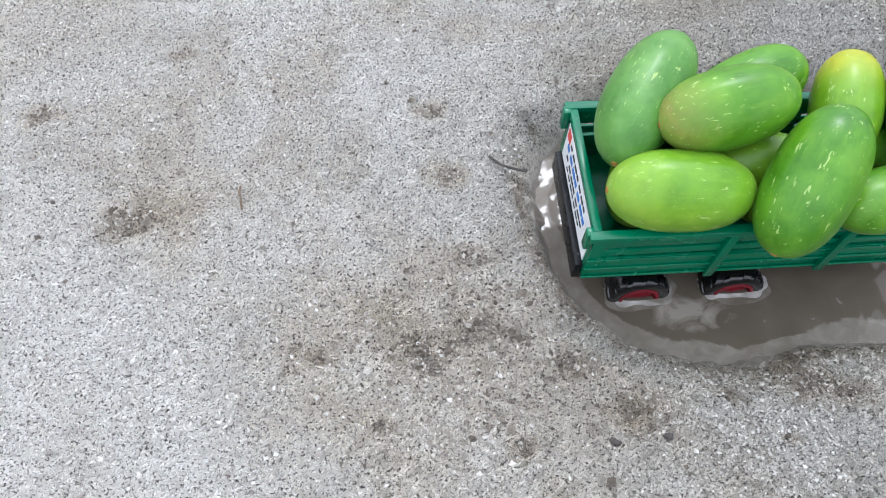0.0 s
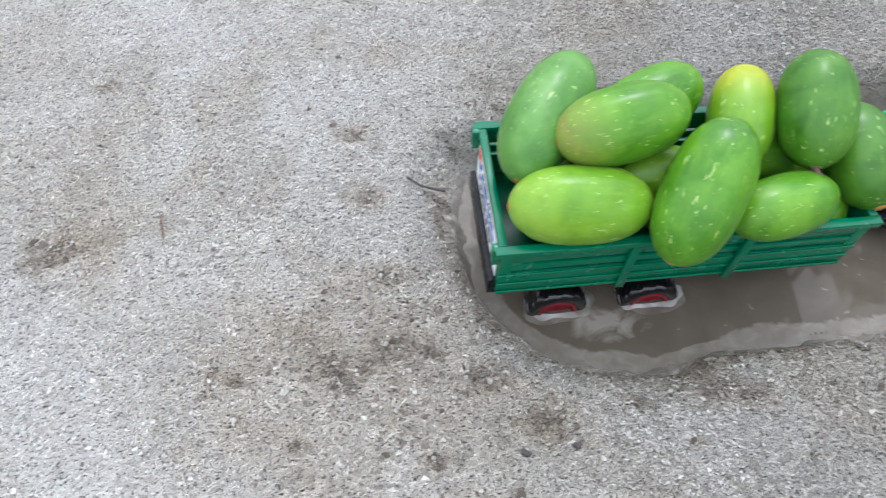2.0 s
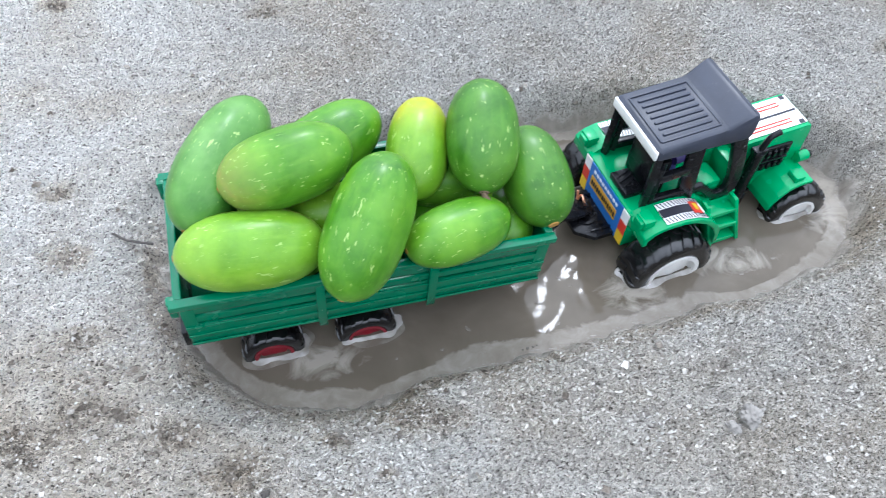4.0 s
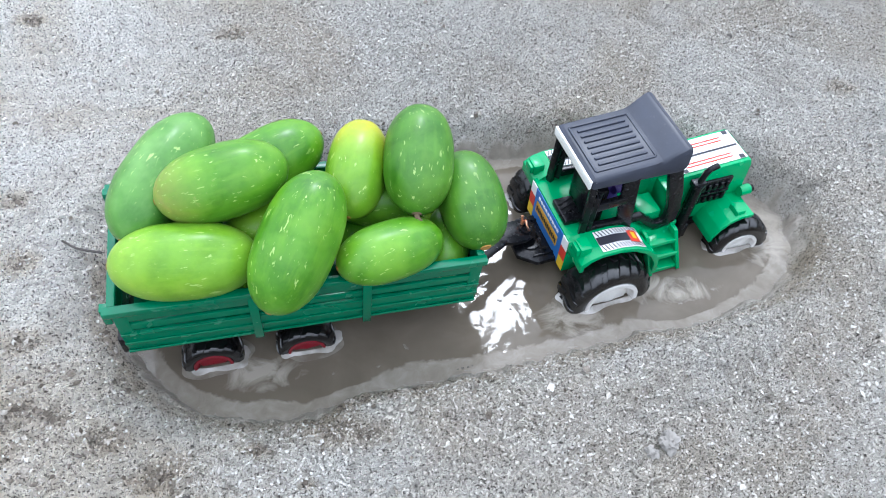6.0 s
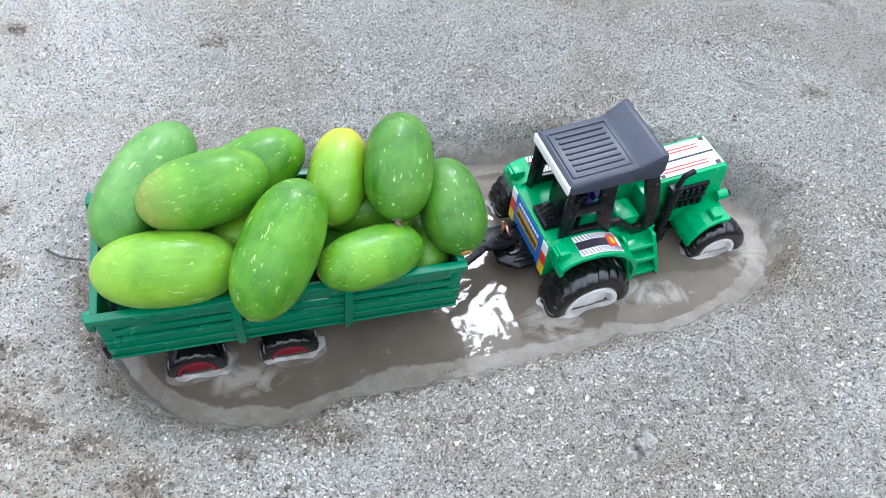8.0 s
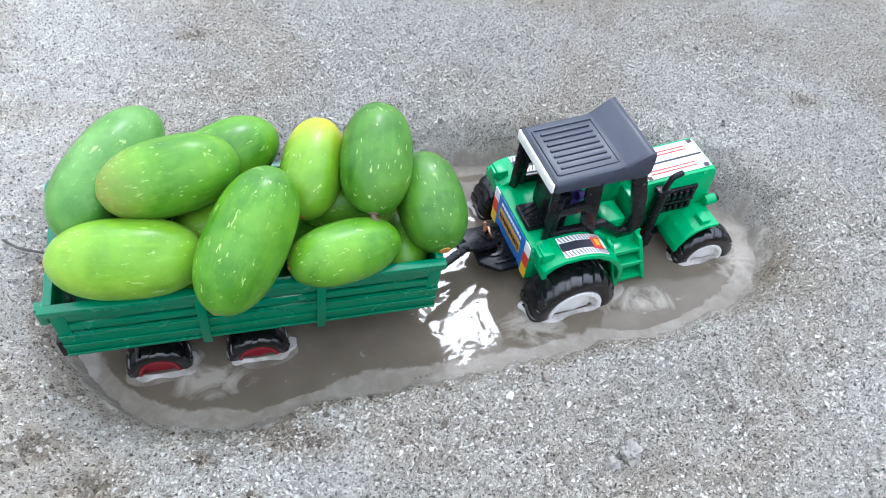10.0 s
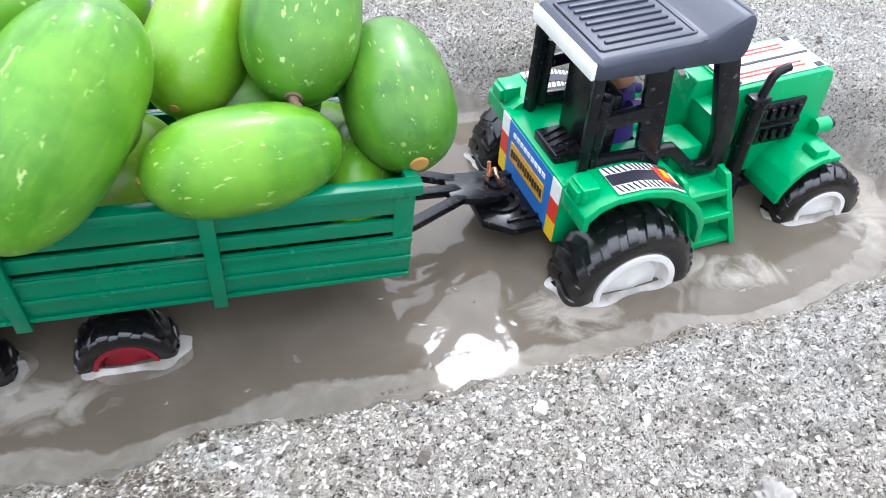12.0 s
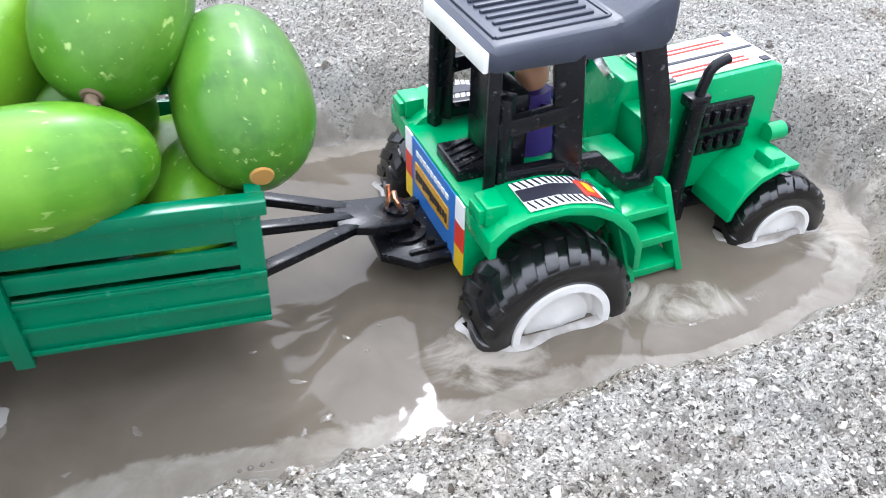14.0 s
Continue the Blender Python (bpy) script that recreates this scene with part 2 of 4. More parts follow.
def rind(name, c_dark, c_mid, c_lite, blush=None, z0=0.0, z1=0.03):
    """Gourd skin: long light stripes, broken white flecks, a soft waxy gloss."""
    m, n, l, b = mat_base(name, 0.30)
    b.inputs["Specular IOR Level"].default_value = 0.32
    c = coords(n)
    info = n.new("ShaderNodeObjectInfo")
    shift = n.new("ShaderNodeVectorMath")
    shift.operation = "ADD"
    l.new(c, shift.inputs[0])
    l.new(info.outputs["Random"], shift.inputs[1])
    big = noise_tex(n, l, 38, 3, shift.outputs[0])
    tone = ramp(n, l, big.outputs[0], [(0.28, c_dark), (0.5, c_mid), (0.74, c_lite)])
    skin = tone.outputs[0]
    if blush:
        axis = n.new("ShaderNodeSeparateXYZ")
        l.new(c, axis.inputs[0])
        way = n.new("ShaderNodeMapRange")
        way.interpolation_type = "SMOOTHSTEP"
        way.inputs["From Min"].default_value = z0 - 0.4 * (z1 - z0)
        way.inputs["From Max"].default_value = z1 + 0.1 * (z1 - z0)
        l.new(axis.outputs[2], way.inputs["Value"])
        soft = n.new("ShaderNodeMath")
        soft.operation = "MULTIPLY"
        soft.use_clamp = True
        l.new(way.outputs[0], soft.inputs[0])
        ease = ramp(n, l, big.outputs[0], [(0.2, (0.7, 0.7, 0.7)), (0.7, (1, 1, 1))])
        l.new(ease.outputs[0], soft.inputs[1])
        skin = mix_col(n, l, soft.outputs[0], skin, blush)
    mp = n.new("ShaderNodeMapping")
    mp.inputs["Scale"].default_value = (1, 1, 0.16)
    l.new(shift.outputs[0], mp.inputs["Vector"])
    streak = noise_tex(n, l, 330, 3, mp.outputs[0], 0.5)
    sm = ramp(n, l, streak.outputs[0], [(0.5, (0, 0, 0)), (0.72, (0.35, 0.35, 0.35))])
    col = mix_col(n, l, sm.outputs[0], skin, c_lite)
    mp2 = n.new("ShaderNodeMapping")
    mp2.inputs["Scale"].default_value = (1, 1, 0.36)
    l.new(shift.outputs[0], mp2.inputs["Vector"])
    flek = noise_tex(n, l, 520, 2.5, mp2.outputs[0], 0.6, 0.3)
    fm = ramp(n, l, flek.outputs[0], [(0.63, (0, 0, 0)), (0.69, (0.66, 0.66, 0.66))])
    thin = noise_tex(n, l, 60, 2, shift.outputs[0])
    some = ramp(n, l, thin.outputs[0], [(0.42, (0.1, 0.1, 0.1)), (0.56, (1, 1, 1))])
    mask = mix_col(n, l, 1.0, fm.outputs[0], some.outputs[0], "MULTIPLY")
    mott = noise_tex(n, l, 150, 5, shift.outputs[0], 0.65)
    mo = ramp(n, l, mott.outputs[0], [(0.30, (0.74, 0.80, 0.74)), (0.52, (1, 1, 1)), (0.72, (1.15, 1.10, 1.14))])
    col = mix_col(n, l, 0.75, col, mo.outputs[0], "MULTIPLY")
    # pale waxy bloom, rubbed off in places
    bloom = noise_tex(n, l, 52, 4, shift.outputs[0], 0.55, 0.4)
    bo = ramp(n, l, bloom.outputs[0], [(0.42, (0, 0, 0)), (0.56, (0.30, 0.30, 0.30))])
    col = mix_col(n, l, bo.outputs[0], col, tuple(0.45 * a + 0.55 * q for a, q in zip(c_lite, (0.13, 0.33, 0.045))))
    col = mix_col(n, l, mask, col, (0.42, 0.56, 0.18))
    blem = noise_tex(n, l, 75, 5, shift.outputs[0], 0.7)
    bm_ = ramp(n, l, blem.outputs[0], [(0.70, (0, 0, 0)), (0.80, (0.35, 0.35, 0.35))])
    col = mix_col(n, l, bm_.outputs[0], col, (0.42, 0.36, 0.18))
    l.new(col, b.inputs["Base Color"])
    rr = n.new("ShaderNodeMapRange")
    rr.inputs["To Min"].default_value = 0.24
    rr.inputs["To Max"].default_value = 0.44
    l.new(big.outputs[0], rr.inputs["Value"])
    l.new(rr.outputs[0], b.inputs["Roughness"])
    b.inputs["Coat Weight"].default_value = 0.12
    b.inputs["Coat Roughness"].default_value = 0.20
    b.inputs["Subsurface Weight"].default_value = 0.08
    b.inputs["Subsurface Radius"].default_value = (0.3, 0.6, 0.1)
    b.inputs["Subsurface Scale"].default_value = 0.004
    bump(n, l, streak.outputs[0], 0.10, 0.0006, b)
    return m


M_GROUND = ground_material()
M_GRIT = grit_material()
M_WATER = water_material()
M_TRAILER = plastic("deep_green_plastic", (0.0005, 0.140, 0.064), 0.20, 0.06, 0.10, gloss=0.4)
M_GREEN = plastic("bright_green_plastic", (0.0005, 0.300, 0.098), 0.20, 0.06, 0.12, gloss=0.42)
# grey specks stand for glints on wet drops, put into the colour
M_BLACK = plastic("black_plastic", (0.005, 0.0054, 0.007), 0.22, 0.2, 0.35, (0.30, 0.30, 0.30), 0.26)
M_ROOF = plastic("charcoal_plastic", (0.026, 0.031, 0.048), 0.36, 0.15, 0.12, gloss=0.5)
M_TYRE = plastic("black_rubber", (0.006, 0.006, 0.0065), 0.13, 0.2, 0.22, (0.12, 0.10, 0.08), 0.65)
M_WHITE = plastic("white_plastic", (0.72, 0.71, 0.68), 0.40, 0.08, 0.35, (0.40, 0.34, 0.26))
M_RED_RIM = plastic("dark_red_plastic", (0.22, 0.012, 0.022), 0.4)
M_PAPER = plastic("white_sticker", (0.80, 0.80, 0.79), 0.35, 0.04, 0.1)
M_RED = plastic("red_sticker", (0.62, 0.045, 0.025), 0.35, 0.05, 0.08)
M_YELLOW = plastic("yellow_sticker", (0.75, 0.50, 0.02), 0.35, 0.05, 0.08)
M_ORANGE = plastic("amber_sticker", (0.62, 0.33, 0.03), 0.35, 0.05, 0.08)
M_BLUE = plastic("blue_sticker", (0.03, 0.16, 0.50), 0.35, 0.05, 0.08)
M_INK = plastic("dark_ink", (0.02, 0.02, 0.03), 0.4, 0.05, 0.05)
M_TAN = plastic("tan_plastic", (0.50, 0.27, 0.15), 0.45)
M_PURPLE = plastic("violet_plastic", (0.045, 0.025, 0.17), 0.45)
M_CHROME, *_ = mat_base("silver_coating", 0.25, 1.0)
M_COPPER, cn_, cl_, cb_ = mat_base("copper_wire", 0.3, 1.0)
cb_.inputs["Base Color"].default_value = (0.85, 0.42, 0.25, 1)
M_LUMP = plastic("crumbly_soil", (0.30, 0.282, 0.255), 0.95, 0.3, 0.5, (0.16, 0.14, 0.12))
M_BUBBLE = plastic("bubble_film", (0.16, 0.142, 0.122), 0.05, 0.1, 0.0)
R_GREEN = rind("gourd_green", (0.030, 0.128, 0.002), (0.063, 0.205, 0.004), (0.148, 0.320, 0.016))
R_DEEP = rind("gourd_deep_green", (0.016, 0.082, 0.002), (0.036, 0.132, 0.005), (0.089, 0.214, 0.016))
R_PALE = rind("gourd_pale_lime", (0.082, 0.216, 0.004), (0.135, 0.299, 0.008), (0.236, 0.416, 0.034), (0.25, 0.40, 0.04), -0.014, -0.036)
R_YELL = rind("gourd_yellowing", (0.081, 0.214, 0.003), (0.128, 0.280, 0.006), (0.219, 0.370, 0.019), (0.50, 0.42, 0.008), 0.004, 0.027)
R_FROST = rind("gourd_frosted_green", (0.035, 0.130, 0.014), (0.068, 0.195, 0.027), (0.144, 0.295, 0.076))
R_SCUFF = rind("gourd_scuffed", (0.031, 0.128, 0.003), (0.065, 0.205, 0.004), (0.151, 0.320, 0.017), (0.36, 0.28, 0.09), -0.014, -0.038)
M_SCAR = plastic("corky_scar", (0.36, 0.19, 0.045), 0.8)
M_STALK = plastic("dry_stalk", (0.15, 0.105, 0.065), 0.85)
M_STONE = plastic("pale_stone", (0.62, 0.60, 0.56), 0.8, 0.2, 0.2)
M_DARKSTONE = plastic("dark_stone", (0.07, 0.062, 0.055), 0.8, 0.2, 0.2)


# ---------------------------------------------------------------- mesh helpers
def finish(name, bm, mat, parent=None, label="", sharp=40):
    me = bpy.data.meshes.new(name)
    bmesh.ops.recalc_face_normals(bm, faces=bm.faces)
    bm.to_mesh(me)
    bm.free()
    for mm in mat if isinstance(mat, (list, tuple)) else (mat,):
        me.materials.append(mm)
    me.polygons.foreach_set("use_smooth", [True] * len(me.polygons))
    me.set_sharp_from_angle(angle=radians(sharp))
    ob = new(name, me)
    if parent is not None:
        ob.parent = parent
    if label:
        tagged(ob, label)
    return ob


def part(name, bm, mat, parent, label="", sharp=40):
    return finish(name, bm, mat, parent, label, sharp)


def box(bm, x0, x1, y0, y1, z0, z1, bev=0.0006, m=None):
    r = bmesh.ops.create_cube(bm, size=1.0)
    vs = r["verts"]
    for v in vs:
        v.co = Vector(((x0 + x1) / 2 + v.co.x * (x1 - x0), (y0 + y1) / 2 + v.co.y * (y1 - y0), (z0 + z1) / 2 + v.co.z * (z1 - z0)))
    if m is not None:
        bmesh.ops.transform(bm, matrix=m, verts=vs)
    if bev:
        es = list({e for v in vs for e in v.link_edges})
        bmesh.ops.bevel(bm, geom=es, offset=bev, segments=2, profile=0.5, affect="EDGES")
    return bm


def prism(bm, pts, a0, a1, axis="y", bev=0.0005):
    """A closed outline drawn in the plane across an axis and drawn out along it."""
    def at(u, w, a):
        return (u, a, w) if axis == "y" else ((a, u, w) if axis == "x" else (u, w, a))
    lo = [bm.verts.new(at(u, w, a0)) for u, w in pts]
    hi = [bm.verts.new(at(u, w, a1)) for u, w in pts]
    faces = [bm.faces.new(lo), bm.faces.new(hi[::-1])]
    k = len(pts)
    for i in range(k):
        faces.append(bm.faces.new((lo[i], hi[i], hi[(i + 1) % k], lo[(i + 1) % k])))
    bmesh.ops.recalc_face_normals(bm, faces=faces)
    if bev:
        es = list({e for f in faces for e in f.edges})
        bmesh.ops.bevel(bm, geom=es, offset=bev, segments=2, profile=0.5, affect="EDGES")
    return bm


def rod(bm, p, q, r0, r1=None, n=12, flat=1.0):
    p, q = Vector(p), Vector(q)
    d = q - p
    turn = d.to_track_quat("Z", "Y").to_matrix().to_4x4()
    bmesh.ops.create_cone(bm, cap_ends=True, segments=n, radius1=r0, radius2=r0 if r1 is None else r1, depth=d.length,
                          matrix=Matrix.Translation((p + q) / 2) @ turn @ Matrix.Diagonal((1, flat, 1, 1)))
    return bm


def tube(bm, pts, r, n=8):
    pts = [Vector(p) for p in pts]
    rings = []
    for i, p in enumerate(pts):
        d = (pts[min(i + 1, len(pts) - 1)] - pts[max(i - 1, 0)]).normalized()
        q = d.to_track_quat("Z", "Y")
        rings.append([bm.verts.new(p + q @ Vector((r * math.cos(2 * math.pi * k / n), r * math.sin(2 * math.pi * k / n), 0))) for k in range(n)])
    for a, b in zip(rings, rings[1:]):
        for k in range(n):
            bm.faces.new((a[k], a[(k + 1) % n], b[(k + 1) % n], b[k]))
    bm.faces.new(rings[0][::-1])
    bm.faces.new(rings[-1])
    return bm


def bar(bm, p, q, w, h, bev=0.0005):
    """A rectangular bar from p to q, w wide and h high."""
    p, q = Vector(p), Vector(q)
    d = q - p
    side = Vector((0, 0, 1)).cross(d)
    side = side.normalized() if side.length > 1e-6 else Vector((0, 1, 0))
    up = d.normalized().cross(side)
    m = Matrix((side, up, d.normalized())).transposed().to_4x4()
    return box(bm, -w / 2, w / 2, -h / 2, h / 2, -d.length / 2, d.length / 2, bev, Matrix.Translation((p + q) / 2) @ m)


def lathe(bm, prof, n=48):
    """Turns a closed outline of (radius, y) round the y axis."""
    rings = [[bm.verts.new((r * math.cos(2 * math.pi * k / n), y, r * math.sin(2 * math.pi * k / n))) for k in range(n)] for r, y in prof]
    for i in range(len(rings)):
        a, b = rings[i], rings[(i + 1) % len(rings)]
        for k in range(n):
            bm.faces.new((a[k], a[(k + 1) % n], b[(k + 1) % n], b[k]))
    return bm


def thing(name, m, label, category, group=""):
    e = new(name)
    e.empty_display_size = 0.01
    e.matrix_world = m
    return tagged(e, label, category, group)


# ---------------------------------------------------------------- ground, pit and puddle
WATER_Z = -0.031
SHORE = [(0.033, 0.242), (0.038, 0.200), (0.053, 0.171), (0.076, 0.1515), (0.108, 0.1425), (0.134, 0.1425), (0.155, 0.1515), (0.188, 0.157), (0.218, 0.1625),
         (0.262, 0.170), (0.311, 0.1805), (0.356, 0.191), (0.398, 0.206), (0.423, 0.232), (0.429, 0.256), (0.421, 0.278), (0.392, 0.298), (0.345, 0.312), (0.305, 0.320),
         (0.262, 0.320), (0.225, 0.316), (0.150, 0.302), (0.080, 0.285), (0.045, 0.268)]


def smooth_loop(pts, steps=6):
    res, k = [], len(pts)
    for i in range(k):
        p0, p1, p2, p3 = (np.array(pts[(i + j) % k]) for j in (-1, 0, 1, 2))
        for s in range(steps):
            t = s / steps
            res.append(0.5 * (2 * p1 + (p2 - p0) * t + (2 * p0 - 5 * p1 + 4 * p2 - p3) * t * t + (3 * p1 - p0 - 3 * p2 + p3) * t ** 3))
    return np.array(res)


SHORE_LINE = smooth_loop(SHORE)


def shore_distance(x, y):
    """Distance to the shore line, negative over the water."""
    best, inside = np.full(x.shape, 1e9), np.zeros(x.shape, bool)
    k = len(SHORE_LINE)
    for i in range(k):
        ax, ay = SHORE_LINE[i]
        bx, by = SHORE_LINE[(i + 1) % k]
        dx, dy = bx - ax, by - ay
        t = np.clip(((x - ax) * dx + (y - ay) * dy) / (dx * dx + dy * dy + 1e-12), 0, 1)
        best = np.minimum(best, np.hypot(x - ax - t * dx, y - ay - t * dy))
        if abs(dy) > 1e-12:
            inside ^= ((ay > y) != (by > y)) & (x < dx * (y - ay) / dy + ax)
    return np.where(inside, -best, best)


def lattice(x, y, scale, seed):
    """Smooth value noise in 0..1, numpy only."""
    x, y = x * scale + 1000, y * scale + 1000
    i, j = np.floor(x).astype(np.int64), np.floor(y).astype(np.int64)
    f, g = x - i, y - j
    f, g = f * f * (3 - 2 * f), g * g * (3 - 2 * g)

    def h(a, b):
        v = (a * 374761393 + b * 668265263 + seed * 144269) & 0x7FFFFFFF
        v = ((v ^ (v >> 13)) * 1274126177) & 0x7FFFFFFF
        return ((v ^ (v >> 16)) & 0xFFFF) / 65535.0
    return (h(i, j) * (1 - f) + h(i + 1, j) * f) * (1 - g) + (h(i, j + 1) * (1 - f) + h(i + 1, j + 1) * f) * g


SOIL = [
    (-0.168, 0.186, 0.013), (-0.176, 0.178, 0.007), (-0.068, 0.116, 0.008), (-0.078, 0.119, 0.005), (-0.002, 0.173, 0.01), (0.004, 0.137, 0.01),
    (0.025, 0.134, 0.008), (0.046, 0.123, 0.008), (0.073, 0.103, 0.009), (0.155, 0.122, 0.01), (0.115, 0.114, 0.005), (-0.031, 0.266, 0.006),
    (-0.032, 0.088, 0.007), (0.027, 0.083, 0.007), (0.139, 0.096, 0.004), (-0.25, 0.25, 0.008), (-0.182, 0.3, 0.005), (-0.062, 0.435, 0.008),
    (0.08, 0.415, 0.008), (0.166, 0.119, 0.007), (-0.014, 0.223, 0.007), (0.494, 0.354, 0.008),
]


def soil_patches(x, y):
    v = np.zeros(x.shape)
    for px, py, r in SOIL:
        w = 2.3 * r * (0.35 + 0.75 * lattice(x, y, 75, 51) + 0.45 * lattice(x, y, 260, 52))
        v = np.maximum(v, np.clip(1.15 - np.hypot(x - px, (y - py) * 1.6) / w, 0, 0.9))
    broad = np.exp(-((x + 0.004) / 0.075) ** 2 - ((y - 0.128) / 0.060) ** 2)
    return np.maximum(v, np.clip(0.8 * broad * (0.35 + 0.6 * lattice(x, y, 48, 53) + 0.45 * lattice(x, y, 150, 54)), 0, 0.93))


def ground_height(x, y):
    d = shore_distance(x, y)
    wob = d + 0.006 * (lattice(x, y, 60, 3) - 0.5) + 0.003 * (lattice(x, y, 170, 4) - 0.5)
    wide = np.where(y > 0.27, 0.020, 0.034)
    s = np.clip(wob / wide, 0, 1)
    out = WATER_Z * (1 - s * (2 - s)) - 0.002 * np.exp(-np.clip(d, 0, 1) / 0.05)
    inn = WATER_Z - np.minimum(0.024, -wob * 0.9)
    z = np.where(wob > 0, out, inn)
    near = np.clip(1 - np.abs(d) / 0.6, 0, 1)
    rough = 0.0045 * (lattice(x, y, 14, 5) - 0.5) + 0.0018 * (lattice(x, y, 45, 6) - 0.5) + 0.0014 * (lattice(x, y, 130, 7) - 0.5)
    rough = rough + 0.0028 * (lattice(x, y, 260, 8) - 0.5) - 0.0034 * (lattice(x, y, 520, 9) ** 3 - 0.25)
    # loose crumbled soil in irregular patches
    crumb = np.clip((lattice(x, y, 22, 10) - 0.62) / 0.2, 0, 1)
    rough = rough + crumb * 0.006 * (lattice(x, y, 240, 11) - 0.6)
    soil = soil_patches(x, y)
    rough = rough - 0.0012 * soil + soil * 0.0075 * (lattice(x, y, 240, 31) - 0.5) + soil * 0.004 * (lattice(x, y, 520, 32) - 0.5)
    # a shallow crack that runs out of the hole
    cy = 0.2341 - 0.085 * (x + 0.0036) + 0.003 * (lattice(x, x * 0, 90, 41) - 0.5)
    rough = rough - 0.0025 * np.exp(-((y - cy) / 0.0011) ** 2) * ((x > -0.012) & (x < 0.040))
    return z + rough * np.where(wob > 0, np.clip(wob / 0.004, 0.3, 1), 0.3) * (0.3 + 0.7 * near)


def build_ground():
    def axis(lo, hi, step, far):
        mid = np.arange(lo, hi, step)
        grow = np.cumsum(0.004 * 1.35 ** np.arange(22))
        return np.concatenate([(lo - grow[::-1])[(lo - grow[::-1]) > -far], mid, (hi + grow)[(hi + grow) < far]])
    xs, ys = axis(-0.33, 0.60, 0.00115, 9.0), axis(0.03, 0.60, 0.00115, 9.0)
    gx, gy = np.meshgrid(xs, ys)
    gz = ground_height(gx, gy)
    dry_land = np.clip(shore_distance(gx, gy) / 0.012, 0, 1)
    gz = gz + 0.0016 * dry_land * (np.random.default_rng(9).random(gz.shape) ** 2 - 0.33)
    nx, ny = len(xs), len(ys)
    co = np.stack([gx, gy, gz], -1).reshape(-1, 3)
    a = (np.arange(ny - 1)[:, None] * nx + np.arange(nx - 1)).ravel()
    quads = np.stack([a, a + 1, a + nx + 1, a + nx], -1)
    me = bpy.data.meshes.new("ground")
    me.vertices.add(len(co))
    me.vertices.foreach_set("co", co.ravel())
    me.loops.add(quads.size)
    me.loops.foreach_set("vertex_index", quads.ravel())
    me.polygons.add(len(quads))
    me.polygons.foreach_set("loop_start", np.arange(0, quads.size, 4))
    me.polygons.foreach_set("use_smooth", np.ones(len(quads), bool))
    me.update(calc_edges=True)
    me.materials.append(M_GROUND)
    d = shore_distance(gx, gy) + 0.006 * (lattice(gx, gy, 90, 21) - 0.5) + 0.004 * (lattice(gx, gy, 240, 22) - 0.5)
    so = me.attributes.new("soil", "FLOAT", "POINT")
    rim = np.exp(-((d - 0.011) / 0.006) ** 2) * np.clip((0.27 - gy) / 0.05, 0, 1) * (0.5 + 0.6 * lattice(gx, gy, 40, 61))
    so.data.foreach_set("value", np.maximum(soil_patches(gx, gy), 0.92 * rim).ravel())
    at = me.attributes.new("silt", "FLOAT", "POINT")
    at.data.foreach_set("value", np.clip(1.25 - np.clip(d, 0, 1) / 0.006, 0, 1).ravel())
    return tagged(new("ground", me), "rough grey sandy concrete ground with a dug hole", "ground", kind="structure")


def build_water():
    xs, ys = np.arange(0.022, 0.444, 0.002), np.arange(0.130, 0.340, 0.002)
    gx, gy = np.meshgrid(xs, ys)
    d = shore_distance(gx, gy)
    bm = bmesh.new()
    grid = [[bm.verts.new((x, y, WATER_Z)) for x in xs] for y in ys]
    for j in range(len(ys) - 1):
        for i in range(len(xs) - 1):
            if d[j, i] < 0.006:
                bm.faces.new((grid[j][i], grid[j][i + 1], grid[j + 1][i + 1], grid[j + 1][i]))
    bmesh.ops.delete(bm, geom=[v for v in bm.verts if not v.link_faces], context="VERTS")
    ob = finish("puddle_water", bm, M_WATER)
    me = ob.data
    co = np.array([v.co[:] for v in me.vertices])
    dd = shore_distance(co[:, 0], co[:, 1])
    at = me.attributes.new("silt", "FLOAT", "POINT")
    at.data.foreach_set("value", np.clip(1 + dd / (0.013 * (0.35 + 1.5 * lattice(co[:, 0], co[:, 1], 26, 71))), 0, 1))
    cloud = np.zeros(len(co))
    for px, py, rx, ry in ((0.418, 0.250, 0.030, 0.040), (0.345, 0.212, 0.040, 0.016), (0.282, 0.196, 0.026, 0.020), (0.110, 0.168, 0.028, 0.016), (0.345, 0.305, 0.06, 0.016)):
        cloud = np.maximum(cloud, np.exp(-((co[:, 0] - px) / rx) ** 2 - ((co[:, 1] - py) / ry) ** 2))
    at = me.attributes.new("cloud", "FLOAT", "POINT")
    at.data.foreach_set("value", 1.2 * cloud)
    return tagged(ob, "shallow puddle of muddy brown water in the hole", "water", kind="structure")


build_ground()
build_water()

# ---------------------------------------------------------------- trailer
TR = pose(0.1343, 0.2136, 0.0385, 0, 0, 9.2) @ pose(0, 0, 0, 3.0, 2.4, 0)
TL, TW, TH = 0.0875, 0.0358, 0.040   # half length, half width, height; z runs from -TH to 0


